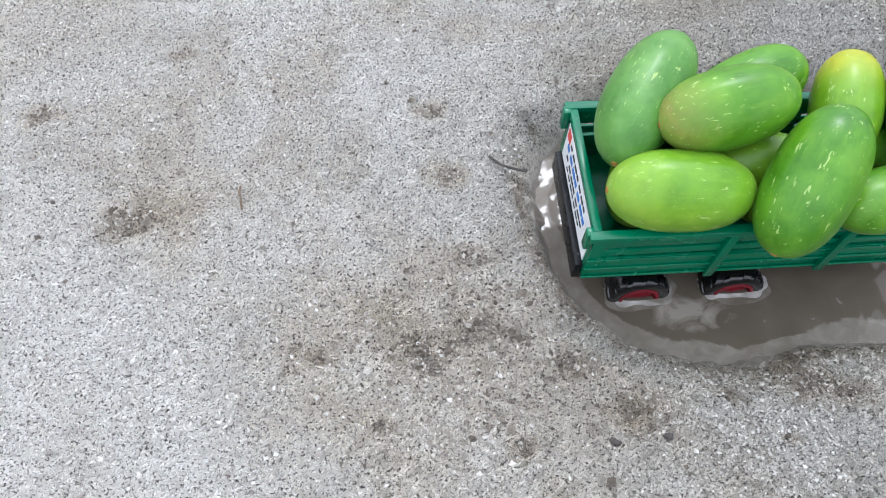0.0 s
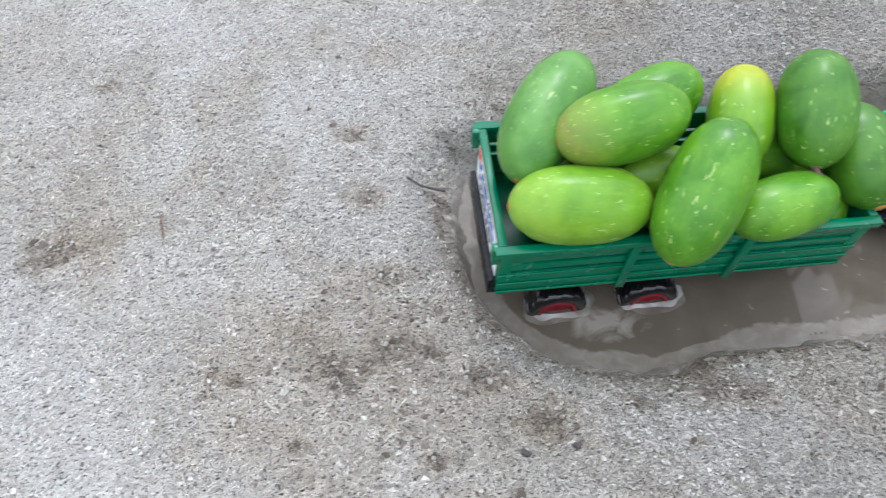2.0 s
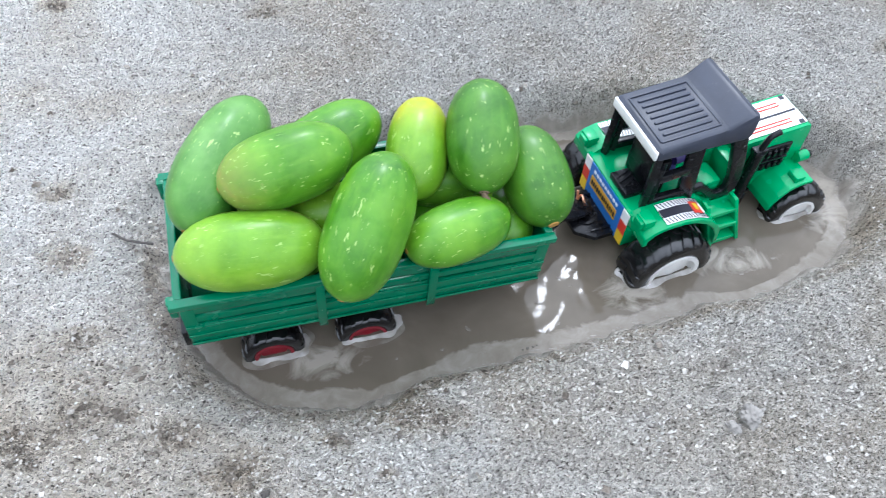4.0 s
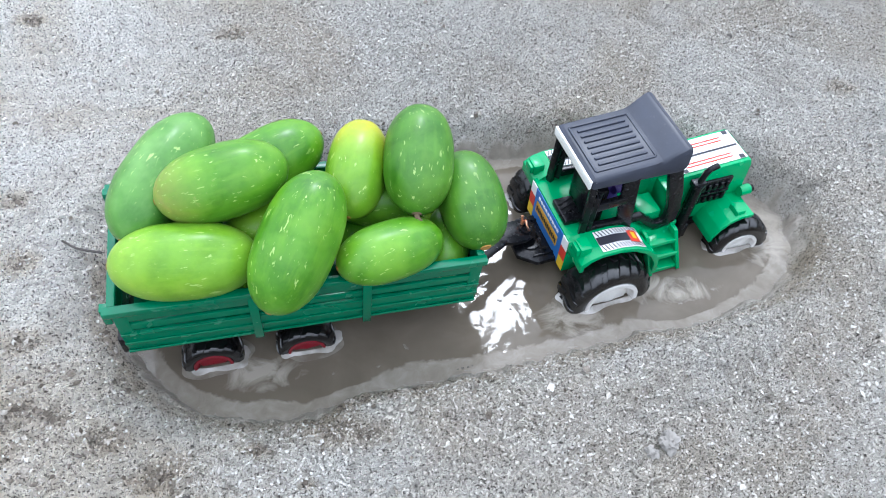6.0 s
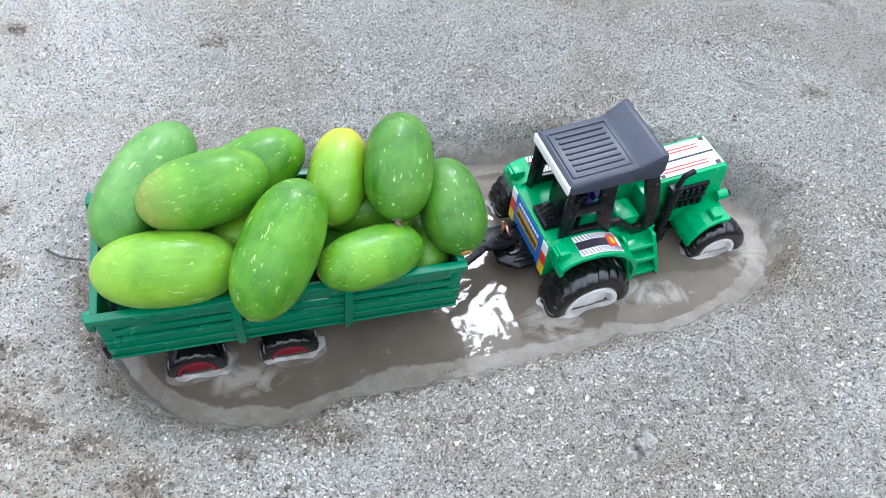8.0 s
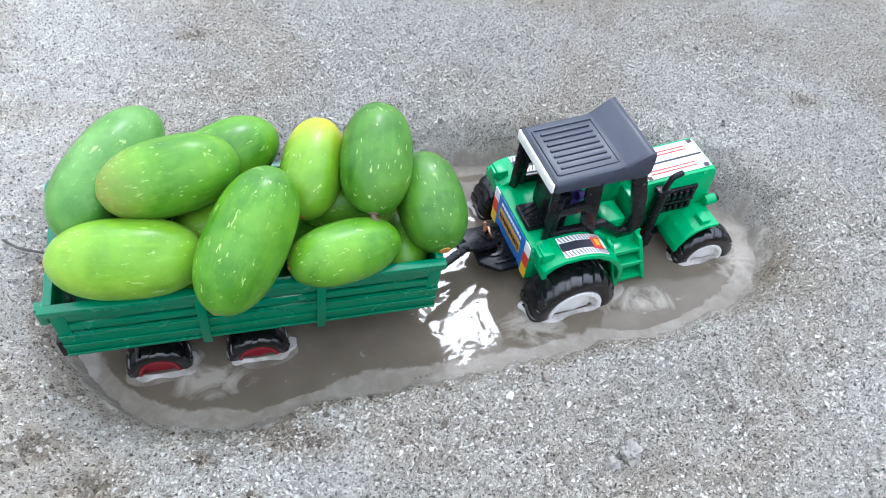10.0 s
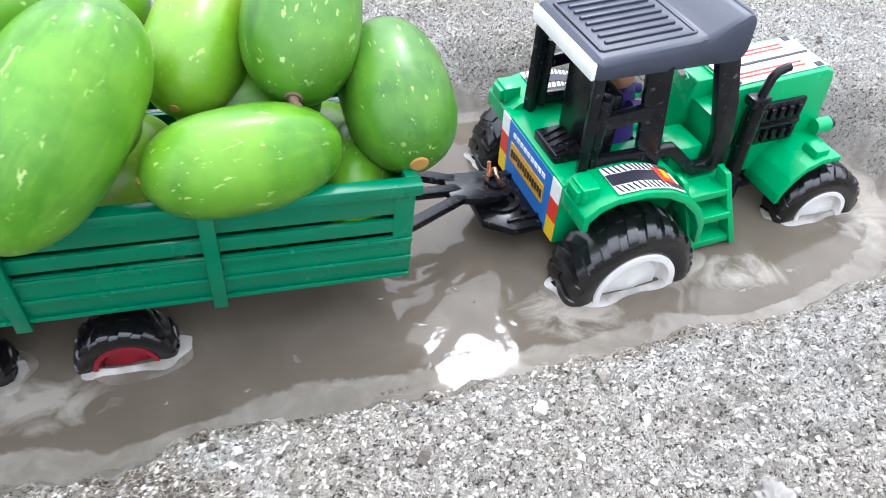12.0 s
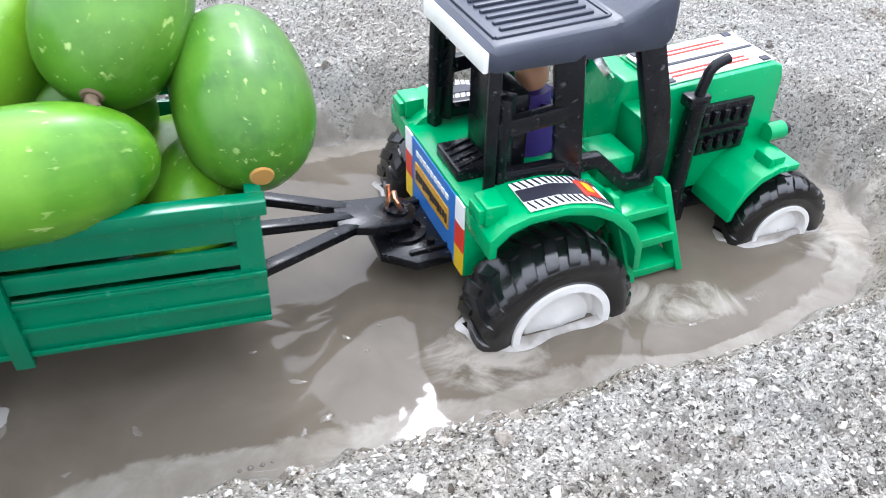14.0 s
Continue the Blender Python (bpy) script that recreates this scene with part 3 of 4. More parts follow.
def toy_wheel(parent, name, x, y0, y1, z, r, rim_r, rim_mat, side, lugs=16, hub_label=""):
    """A tyre with raised lugs and a dished rim; side is -1 or 1 for the outer face."""
    tyre = bmesh.new()
    w = (y1 - y0)
    ym = (y0 + y1) / 2
    prof = [(rim_r, -0.47), (r * 0.68, -0.5), (r * 0.80, -0.495), (r * 0.88, -0.46), (r * 0.925, -0.40)]
    prof += [(r * (0.960 - 0.2 * (abs(k - 6) / 6 * 0.4) ** 2), -0.40 + 0.8 * k / 12) for k in range(1, 12)]
    prof += [(r * 0.925, 0.40), (r * 0.88, 0.46), (r * 0.80, 0.495), (r * 0.68, 0.5), (rim_r, 0.47)]
    seg = 72
    rings = []
    for pr, u in prof:
        rings.append([tyre.verts.new((pr * math.cos(math.tau * k / seg), u * w, pr * math.sin(math.tau * k / seg))) for k in range(seg)])
    for i in range(len(rings)):
        p, q = rings[i], rings[(i + 1) % len(rings)]
        for k in range(seg):
            tyre.faces.new((p[k], p[(k + 1) % seg], q[(k + 1) % seg], q[k]))
    t = part(name, tyre, M_TYRE, parent, "wet black rubber tyre with raised tread", 38)
    t.location = (x, ym, z)
    # slanted lugs, left and right halves staggered, each wrapping over the shoulder
    pitch = math.tau / lugs
    for half in (-1, 1):
        lug = bmesh.new()
        secs = []
        for u, base, h, wd in ((0.0, 0.945, 0.036, 0.22), (0.16, 0.950, 0.044, 0.29), (0.34, 0.935, 0.046, 0.33), (0.425, 0.900, 0.044, 0.33), (0.465, 0.868, 0.018, 0.31)):
            ring = []
            for da, rr in ((-wd, base - 0.02), (-wd * 0.82, base + h), (wd * 0.82, base + h), (wd, base - 0.02)):
                ang = (u * 1.1 + da) * pitch
                uu = u + (0.022 if u > 0.47 and rr > base else 0.0)
                ring.append(lug.verts.new((r * rr * math.cos(ang), half * uu * w, r * rr * math.sin(ang))))
            secs.append(ring)
        for p, q in zip(secs, secs[1:]):
            for c in range(3):
                lug.faces.new((p[c], p[c + 1], q[c + 1], q[c]))
        lug.faces.new(secs[0])
        lug.faces.new(secs[-1])
        first = part("lug", lug, M_TYRE, t)
        for c in range(lugs):
            ob = first if c == 0 else new("lug", first.data)
            ob.parent = t
            ob.rotation_euler = (0, -(c + (0.25 if half > 0 else 0.75)) * pitch, 0)
    rim = bmesh.new()
    o = side * w / 2
    lathe(rim, [(rim_r * 1.03, o * 0.4), (rim_r * 1.03, o * 1.04), (rim_r * 0.88, o * 1.04), (rim_r * 0.82, o * 0.62), (rim_r * 0.74, o * 0.58), (rim_r * 0.66, o * 0.70), (rim_r * 0.30, o * 0.72), (rim_r * 0.16, o * 0.78), (0.0004, o * 0.80), (0.0004, o * 0.3)], 48)
    part("rim", rim, rim_mat, t, hub_label)
    return t


def trailer():
    e = thing("toy_trailer", TR, "green plastic toy trailer loaded with gourds, standing in muddy water", "toy trailer")
    for s, nm in ((-1, "near"), (1, "far")):
        y_in, y_out = s * (TW - 0.0016), s * TW
        lo, hi = min(y_in, y_out), max(y_in, y_out)
        bm = bmesh.new()
        # lower solid boards, two open slats, top rail
        z_a, z_b, z_c, z_d = -0.0225, -0.0202, -0.0150, -0.0127
        prism(bm, [(-TL, -TH), (TL, -TH), (TL, -0.001), (TL - 0.006, -0.001), (TL - 0.006, z_a), (-TL + 0.006, z_a), (-TL + 0.006, -0.001), (-TL, -0.001)], lo, hi, "y", 0.0002)
        part("side_panel", bm, M_TRAILER, e)
        for z0, z1 in ((z_b, z_c), (z_d, -0.0035)):
            sl = bmesh.new()
            box(sl, -TL + 0.004, TL - 0.004, lo + 0.0002, hi + 0.0001, z0, z1, 0.0003)
            part("slat", sl, M_TRAILER, e)
        for z in (-0.0390, -0.0312, -0.0232):
            rb = bmesh.new()
            box(rb, -TL, TL, min(y_out, y_out + s * 0.0009), max(y_out, y_out + s * 0.0009), z - 0.0008, z + 0.0008, 0.0003)
            part("moulding", rb, M_TRAILER, e)
        rl = bmesh.new()
        box(rl, -TL - 0.003, TL + 0.0015, min(s * (TW - 0.0022), s * (TW + 0.0022)), max(s * (TW - 0.0022), s * (TW + 0.0022)), -0.0040, 0.0, 0.0004)
        part("top_rail", rl, M_TRAILER, e)
        for x in (-0.0255, 0.0290):
            ps = bmesh.new()
            box(ps, x - 0.0022, x + 0.0022, min(s * (TW - 0.001), s * (TW + 0.0022)), max(s * (TW - 0.001), s * (TW + 0.0022)), -TH - 0.0022, -0.0036, 0.0004)
            part("post", ps, M_TRAILER, e)
    fl = bmesh.new()
    box(fl, -TL + 0.0005, TL - 0.0005, -TW + 0.001, TW - 0.001, -TH - 0.0008, -TH + 0.0012, 0.0002)
    part("floor_plate", fl, M_TRAILER, e)
    for x, nm in ((-TL, "tailgate"), (TL, "headboard")):
        s = -1 if x < 0 else 1
        g = bmesh.new()
        x0, x1 = min(x, x - s * 0.0018), max(x, x - s * 0.0018)
        box(g, x0, x1, -TW + 0.0017, TW - 0.0017, -TH, -0.0035 if s > 0 else -0.0045, 0.0003)
        box(g, x0 - 0.001, x1 + 0.001, -TW + 0.0023, TW - 0.0023, -0.0040, -0.0003, 0.0004)
        gate = part(nm, g, M_TRAILER, e)
        if s < 0:
            st = bmesh.new()
            box(st, x - 0.0005, x - 0.0001, -TW + 0.004, TW - 0.006, -TH + 0.010, -0.006, 0)
            lab = part("sticker", st, M_PAPER, gate, "white paper sticker with lettering too small to read")
            for k, (z, h, w) in enumerate(((-0.011, 0.0016, 0.040), (-0.016, 0.0026, 0.048), (-0.0215, 0.0016, 0.044), (-0.0255, 0.0012, 0.036))):
                for j in range(7):
                    y0 = w / 2 - j * w / 7
                    ln = bmesh.new()
                    box(ln, x - 0.0008, x - 0.0005, y0 - w / 7 * (0.55 + 0.3 * ((j * 7 + k * 3) % 3) / 2), y0, z - h / 2, z + h / 2, 0)
                    part("lettering_bar", ln, M_BLUE if k == 1 else M_INK, lab)
            rd = bmesh.new()
            box(rd, x - 0.0008, x - 0.0005, TW - 0.0135, TW - 0.008, -0.0135, -0.0075, 0)
            part("red_mark", rd, M_RED, lab)
            for y in (-0.0345, 0.0325):
                hg = bmesh.new()
                box(hg, x - 0.004, x - 0.0005, y - 0.0012, y + 0.0032, -0.0125, -0.0002, 0.0004)
                part("corner_block", hg, M_TRAILER, gate)
    ch = bmesh.new()
    box(ch, -TL - 0.0035, -TL + 0.002, -TW + 0.002, TW - 0.004, -TH - 0.004, -TH + 0.009, 0.0006)
    part("bumper", ch, M_BLACK, e, "black plastic bumper")
    fr = bmesh.new()
    for y in (-0.016, 0.016):
        box(fr, -TL + 0.004, TL - 0.002, y - 0.003, y + 0.003, -TH - 0.008, -TH - 0.0009, 0.0005)
    for x in (-0.052, -0.003):
        box(fr, x - 0.004, x + 0.004, -0.020, 0.020, -TH - 0.032, -TH - 0.007, 0.0005)
        rod(fr, (x, -0.030, -TH - 0.0275), (x, 0.030, -TH - 0.0275), 0.0016)
    part("chassis", fr, M_BLACK, e, "black plastic chassis")
    for x in (-0.052, -0.003):
        for s in (-1, 1):
            y0, y1 = sorted((s * 0.0225, s * 0.0365))
            toy_wheel(e, "wheel", x, y0, y1, -TH - 0.0275, 0.0162, 0.0098, M_RED_RIM, s, 14, "dark red plastic rim")
    db = bmesh.new()
    tip = Vector((0.1315, 0.0095, -0.0480))
    join = Vector((0.1130, 0.0070, -0.0452))
    for y, z, dy in ((-0.0190, -0.0385, -0.0044), (-0.0010, -0.0385, 0.0), (0.0150, -0.0390, 0.0044)):
        bar(db, (TL - 0.001, y, z), join + Vector((0.004, dy, -0.0006)), 0.0042, 0.0030)
        part("drawbar_arm", db, M_BLACK, e)
        db = bmesh.new()
    # flat nose of the drawbar with a round eye
    nose = [(-0.002, -0.0068), (0.010, -0.0072)] + [(0.0185 + 0.0070 * math.cos(radians(a)), 0.0025 + 0.0075 * math.sin(radians(a))) for a in range(-75, 106, 15)] + [(0.010, 0.0085), (-0.002, 0.0068)]
    prism(db, nose, -0.0016, 0.0016, "z", 0.0006)
    tilt = (tip - join).normalized()
    lean = Matrix.Translation(join) @ Matrix.Rotation(math.asin(-tilt.z), 4, "Y")
    bmesh.ops.transform(db, matrix=lean, verts=db.verts)
    plate = part("drawbar_plate", db, M_BLACK, e, "black plastic plate joining three drawbar arms")
    lathe_ring = bmesh.new()
    lathe(lathe_ring, [(0.0026, -0.0008), (0.0042, -0.0008), (0.0042, 0.0010), (0.0026, 0.0010)], 24)
    bmesh.ops.transform(lathe_ring, matrix=lean @ Matrix.Translation((0.0185, 0.0025, 0.0016)) @ Matrix.Rotation(radians(90), 4, "X"), verts=lathe_ring.verts)
    part("hitch_eye", lathe_ring, M_BLACK, plate)
    return e


trailer()

# ---------------------------------------------------------------- gourds
def gourd(tip_a, tip_b, r, mat, label, bend=0.0, fat=0.5, scar=True, stalk=False):
    """A gourd from its blossom end tip_a to its stalk end tip_b."""
    a, b = Vector(tip_a), Vector(tip_b)
    d = b - a
    ln = d.length
    bm = bmesh.new()
    nr, ns = 30, 36
    rings = []
    ph = random.uniform(0, 6.28)
    for i in range(1, nr):
        t = -math.cos(math.pi * i / nr)
        rad = r * max(0.0, 1 - abs(t) ** 2.55) ** 0.51 * (1 + 0.07 * (fat - 0.5) * 4 * t)
        off = bend * (1 - t * t) * ln
        ring = []
        for k in range(ns):
            an = 2 * math.pi * k / ns
            lob = 1 + 0.012 * math.cos(5 * an + ph) + 0.012 * noise.noise(Vector((math.cos(an) * 2 + ph, math.sin(an) * 2, t * 2)))
            ring.append(bm.verts.new((rad * lob * math.cos(an) + off, rad * lob * math.sin(an), t * ln / 2)))
        rings.append(ring)
    for p, q in zip(rings, rings[1:]):
        for k in range(ns):
            bm.faces.new((p[k], p[(k + 1) % ns], q[(k + 1) % ns], q[k]))
    lo, hi = bm.verts.new((0, 0, -ln / 2)), bm.verts.new((0, 0, ln / 2))
    for k in range(ns):
        bm.faces.new((lo, rings[0][(k + 1) % ns], rings[0][k]))
        bm.faces.new((hi, rings[-1][k], rings[-1][(k + 1) % ns]))
    ob = finish("gourd", bm, mat, sharp=80)
    ob.matrix_world = Matrix.Translation((a + b) / 2) @ d.to_track_quat("Z", "Y").to_matrix().to_4x4()
    tagged(ob, label, "gourd", "gourds in the trailer")
    if scar:
        sc = bmesh.new()
        rod(sc, (0, 0, -ln / 2 - 0.0002), (0, 0, -ln / 2 + 0.0016), r * 0.08 * scar, r * 0.11 * scar, 16)
        part("blossom_scar", sc, M_SCAR, ob, "round brown corky blossom scar")
    if stalk:
        sk = bmesh.new()
        rod(sk, (0, 0, ln / 2 - 0.0016), (0, 0, ln / 2 + 0.0003), 0.0034, 0.0022, 12)
        tube(sk, [(0, 0, ln / 2 - 0.001), (0.0004, 0.0003, ln / 2 + 0.002), (0.0022, 0.0006, ln / 2 + 0.0042)], 0.0014, 8)
        part("stalk", sk, M_STALK, ob, "short dried brown stalk")
    return ob


LAB = "whole smooth green gourd with pale flecks, heaped on the trailer"
# tips, radius, skin
gourd((0.0590, 0.1915, 0.0555), (0.0890, 0.2585, 0.0670), 0.0176, R_FROST, "deep green speckled gourd leaning over the tailgate rail", 0.02)
gourd((0.0755, 0.2025, 0.0690), (0.1335, 0.2210, 0.0740), 0.0174, R_SCUFF, "mid green gourd with a brown scuffed patch, lying on others", 0.0)
gourd((0.1465, 0.2550, 0.0590), (0.0930, 0.2230, 0.0500), 0.0168, R_GREEN, LAB)
gourd((0.1600, 0.2080, 0.0480), (0.1690, 0.2605, 0.0600), 0.0154, R_YELL, "yellowing ripe gourd leaning among green ones")
gourd((0.1975, 0.2580, 0.0730), (0.1930, 0.2052, 0.0525), 0.0174, R_DEEP, "plump dark green gourd with a dried stalk end", 0.0, 0.5, True, True)
gourd((0.2272, 0.1970, 0.0350), (0.2160, 0.2475, 0.0495), 0.0170, R_DEEP, "deep green gourd with a round orange scar, leaning on the headboard", scar=1.9)
gourd((0.0555, 0.1775, 0.0555), (0.1195, 0.1870, 0.0475), 0.0178, R_PALE, "pale lime green gourd lying along the side rail")
gourd((0.1250, 0.1575, 0.0440), (0.1520, 0.2100, 0.0780), 0.0182, R_GREEN, "large green gourd hanging over the side rail")
gourd((0.1550, 0.1805, 0.0448), (0.2050, 0.2020, 0.0400), 0.0146, R_GREEN, LAB)
gourd((0.2060, 0.1920, 0.0180), (0.2120, 0.2330, 0.0230), 0.0125, R_GREEN, LAB, scar=False)
gourd((0.0990, 0.2080, 0.0400), (0.1500, 0.2080, 0.0440), 0.0140, R_PALE, LAB, scar=False)
gourd((0.1540, 0.2260, 0.0360), (0.1985, 0.2330, 0.0340), 0.0135, R_GREEN, LAB, scar=False)
for k in range(5):
    x = 0.072 + 0.030 * k
    gourd((x, 0.186 + 0.004 * k, 0.0190 - 0.001 * k), (x + 0.010, 0.2340 + 0.004 * k, 0.0200 - 0.001 * k), 0.0145, R_GREEN if k % 2 else R_PALE, LAB, scar=False)

# ---------------------------------------------------------------- tractor
TC = pose(0.2718, 0.2462, WATER_Z, 0, 0, 15.0) @ pose(0.0006, -0.0008, 0)


def tractor():
    e = thing("toy_tractor", TC, "bright green plastic toy tractor standing in muddy water", "toy tractor")
    # rear body and deck
    bm = bmesh.new()
    prism(bm, [(0.0, 0.0085), (0.0, 0.036), (0.0410, 0.036), (0.0500, 0.0275), (0.0560, 0.0245), (0.056, 0.020), (0.046, 0.012), (0.040, 0.0085)], -0.0250, 0.0250, "y", 0.0007)
    body = part("body", bm, M_GREEN, e)
    # panel of stickers on the rear
    for y0, y1, z0, z1, m_, nm in ((-0.0182, 0.0182, 0.0095, 0.035, M_BLUE, "blue_sticker"),):
        st = bmesh.new()
        box(st, -0.0005, -0.0001, y0, y1, z0, z1, 0)
        blue = part(nm, st, m_, body, "blue sticker with an amber lettered strip")
    am = bmesh.new()
    box(am, -0.0009, -0.0005, -0.0135, 0.0150, 0.0190, 0.0270, 0)
    amber = part("amber_strip", am, M_ORANGE, blue)
    for k in range(13):
        tb = bmesh.new()
        y = 0.0135 - k * 0.0021
        box(tb, -0.0012, -0.0009, y - 0.0012, y, 0.0212 + 0.0004 * (k % 3), 0.0246, 0)
        part("lettering_bar", tb, M_INK, amber)
    for k in range(9):
        tb = bmesh.new()
        y = 0.014 - k * 0.0031
        box(tb, -0.0008, -0.0005, y - 0.0022, y, 0.0300, 0.0318, 0)
        part("lettering_bar", tb, M_PAPER, blue)
    for s in (-1, 1):
        for z0, z1, m_ in ((0.027, 0.0352, M_PAPER), (0.018, 0.027, M_RED), (0.0092, 0.018, M_YELLOW)):
            tb = bmesh.new()
            a, b = sorted((s * 0.0184, s * 0.0246))
            box(tb, -0.0006, -0.0001, a, b, z0, z1, 0)
            part("tail_light_sticker", tb, m_, body)
    # rear fenders with lamp blocks
    for s in (-1, 1):
        fb = bmesh.new()
        outer = [(0.000, 0.0280), (0.000, 0.0345), (0.005, 0.0382), (0.012, 0.0400), (0.024, 0.0400), (0.034, 0.0375), (0.042, 0.0330), (0.049, 0.0260), (0.053, 0.0180), (0.054, 0.0080)]
        inner = [(0.0515, 0.0080), (0.0505, 0.0165), (0.0465, 0.0240), (0.040, 0.0305), (0.0325, 0.0348), (0.0235, 0.0372), (0.0125, 0.0372), (0.0065, 0.0352), (0.0025, 0.0315), (0.0025, 0.0280)]
        a, b = sorted((s * 0.0225, s * 0.0410))
        prism(fb, outer + inner, a, b, "y", 0.0004)
        a, b = sorted((s * 0.0395, s * 0.0412))
        fen = part("rear_fender", fb, M_GREEN, e)
        lb = bmesh.new()
        a, b = sorted((s * 0.0275, s * 0.0365))
        box(lb, 0.0005, 0.0075, a, b, 0.0360, 0.0425, 0.0008)
        box(lb, -0.0012, 0.0010, a + 0.001, b - 0.001, 0.0365, 0.0415, 0.0005)
        part("lamp_block", lb, M_GREEN, fen)
        # striped sticker along the fender top
        ang = [(0.0125, 0.0402), (0.024, 0.0402), (0.034, 0.0377), (0.0405, 0.0341)]
        def strip(y0, y1, u0, u1, m_, nm, lift=0.0003, slant=0.0):
            sb = bmesh.new()
            def at(k, shift):
                u = min(1.0, max(0.0, u0 + (u1 - u0) * k / 8 + shift)) * 3
                i = min(int(u), 2)
                f = u - i
                return ang[i][0] * (1 - f) + ang[i + 1][0] * f, ang[i][1] * (1 - f) + ang[i + 1][1] * f + lift
            lo = [sb.verts.new((at(k, 0.0)[0], y0, at(k, 0.0)[1])) for k in range(9)]
            hi = [sb.verts.new((at(k, slant)[0], y1, at(k, slant)[1])) for k in range(9)]
            for k in range(8):
                sb.faces.new((lo[k], lo[k + 1], hi[k + 1], hi[k]))
            r = bmesh.ops.extrude_face_region(sb, geom=sb.faces[:])
            bmesh.ops.translate(sb, verts=[v for v in r["geom"] if isinstance(v, bmesh.types.BMVert)], vec=(0, 0, 0.0003))
            return part(nm, sb, m_, fen)
        strip(s * 0.0255, s * 0.0395, 0.0, 1.0, M_PAPER, "fender_sticker")
        strip(s * 0.0298, s * 0.0352, 0.0, 0.62, M_INK, "sticker_band", 0.0007)
        strip(s * 0.0285, s * 0.0365, 0.60, 0.88, M_RED, "sticker_badge", 0.0008)
        strip(s * 0.0300, s * 0.0345, 0.66, 0.80, M_YELLOW, "sticker_badge", 0.0012)
        for k in range(16):
            for y0, y1 in ((0.0258, 0.0292), (0.0358, 0.0392)):
                strip(s * y0, s * y1, k / 16 + 0.02, k / 16 + 0.033, M_INK, "sticker_hatch", 0.0007, 0.035)
    # steps on both sides
    for s in (-1, 1):
        lad = bmesh.new()
        box(lad, 0.0500, 0.0690, *sorted((s * 0.0235, s * 0.0265)), 0.008, 0.0250, 0.0004)
        back = part("step_ladder", lad, M_GREEN, e)
        for x0, x1 in ((0.0455, 0.0480), (0.0640, 0.0665)):
            sb = bmesh.new()
            prism(sb, [(s * 0.0262, 0.0315), (s * 0.0320, 0.0315), (s * 0.0345, 0.0220), (s * 0.0400, 0.0012), (s * 0.0340, 0.0012), (s * 0.0262, 0.0180)], x0, x1, "x", 0.0004)
            for v in sb.verts:
                v.co.x += (0.031 - v.co.z) * 0.22
            part("stile", sb, M_GREEN, back)
        for z, y in ((0.0235, 0.034), (0.0140, 0.037), (0.0030, 0.0385)):
            x = 0.0470 + (0.031 - z) * 0.2
            sb = bmesh.new()
            box(sb, x, x + 0.018, *sorted((s * 0.0240, s * y)), z - 0.0016, z + 0.0016, 0.0004)
            part("tread", sb, M_GREEN, back)
    # cab floor, seat and inner console
    fl = bmesh.new()
    box(fl, 0.020, 0.073, -0.0225, 0.0225, 0.018, 0.026, 0.0006)
    part("cab_floor", fl, M_GREEN, e)
    se = bmesh.new()
    box(se, 0.0470, 0.0610, -0.0195, -0.0045, 0.024, 0.0365, 0.0010)
    part("step_block", se, M_GREEN, e)
    se = bmesh.new()
    prism(se, [(0.0560, 0.025), (0.073, 0.025), (0.073, 0.053), (0.0640, 0.053)], -0.0030, 0.0185, "y", 0.0010)
    part("console", se, M_GREEN, e)
    se = bmesh.new()
    box(se, 0.0640, 0.0735, -0.0185, -0.0028, 0.025, 0.046, 0.0008)
    part("front_panel", se, M_GREEN, e)
    st = bmesh.new()
    box(st, 0.022, 0.040, -0.010, 0.010, 0.026, 0.036, 0.0015)
    box(st, 0.0150, 0.0225, -0.0175, 0.0100, 0.0345, 0.0640, 0.0018)
    part("driver_seat", st, M_BLACK, e)
    # black cab frame
    def post(p, qq, w, h, nm="cab_post"):
        pb = bmesh.new()
        bar(pb, p, qq, w, h, 0.0006)
        return part(nm, pb, M_BLACK, e)
    for s in (-1, 1):
        post((0.0085, s * 0.0212, 0.036), (0.0090, s * 0.0200, 0.076), 0.0036, 0.0042)
        post((0.0345, s * 0.0220, 0.034), (0.0305, s * 0.0206, 0.076), 0.0042, 0.0084)
        pb = bmesh.new()
        prism(pb, [(0.0512, 0.0755), (0.0600, 0.0755), (0.0665, 0.056), (0.0700, 0.040), (0.0700, 0.0290), (0.0660, 0.0255), (0.0560, 0.0255), (0.0490, 0.0320), (0.044, 0.0370), (0.010, 0.0380), (0.010, 0.0435),
                   (0.0450, 0.0420), (0.0510, 0.0365), (0.0565, 0.0308), (0.0605, 0.0308), (0.0618, 0.0335), (0.0612, 0.042), (0.0572, 0.056)], *sorted((s * 0.0200, s * 0.0236)), "y", 0.0006)
        part("door_frame", pb, M_BLACK, e)
        for z in (0.0565,):
            post((0.0095, s * 0.0208, z), (0.0340, s * 0.0212, z + 0.002), 0.0036, 0.0052, "cab_rail")
        post((0.0125, s * 0.0205, 0.0380), (0.0130, s * 0.0200, 0.0660), 0.0044 if s < 0 else 0.0026, 0.0060 if s < 0 else 0.0036, "seat_guard")
    pad = bmesh.new()
    box(pad, 0.002, 0.0135, -0.0135, 0.004, 0.0355, 0.0400, 0.0010)
    for y in (-0.010, -0.0065, -0.003, 0.0005):
        bar(pad, (0.003, y - 0.002, 0.0402), (0.0125, y + 0.0015, 0.0402), 0.0008, 0.0008, 0.0002)
    part("rear_hatch", pad, M_BLACK, e, "black moulded rear hatch with raised ribs")
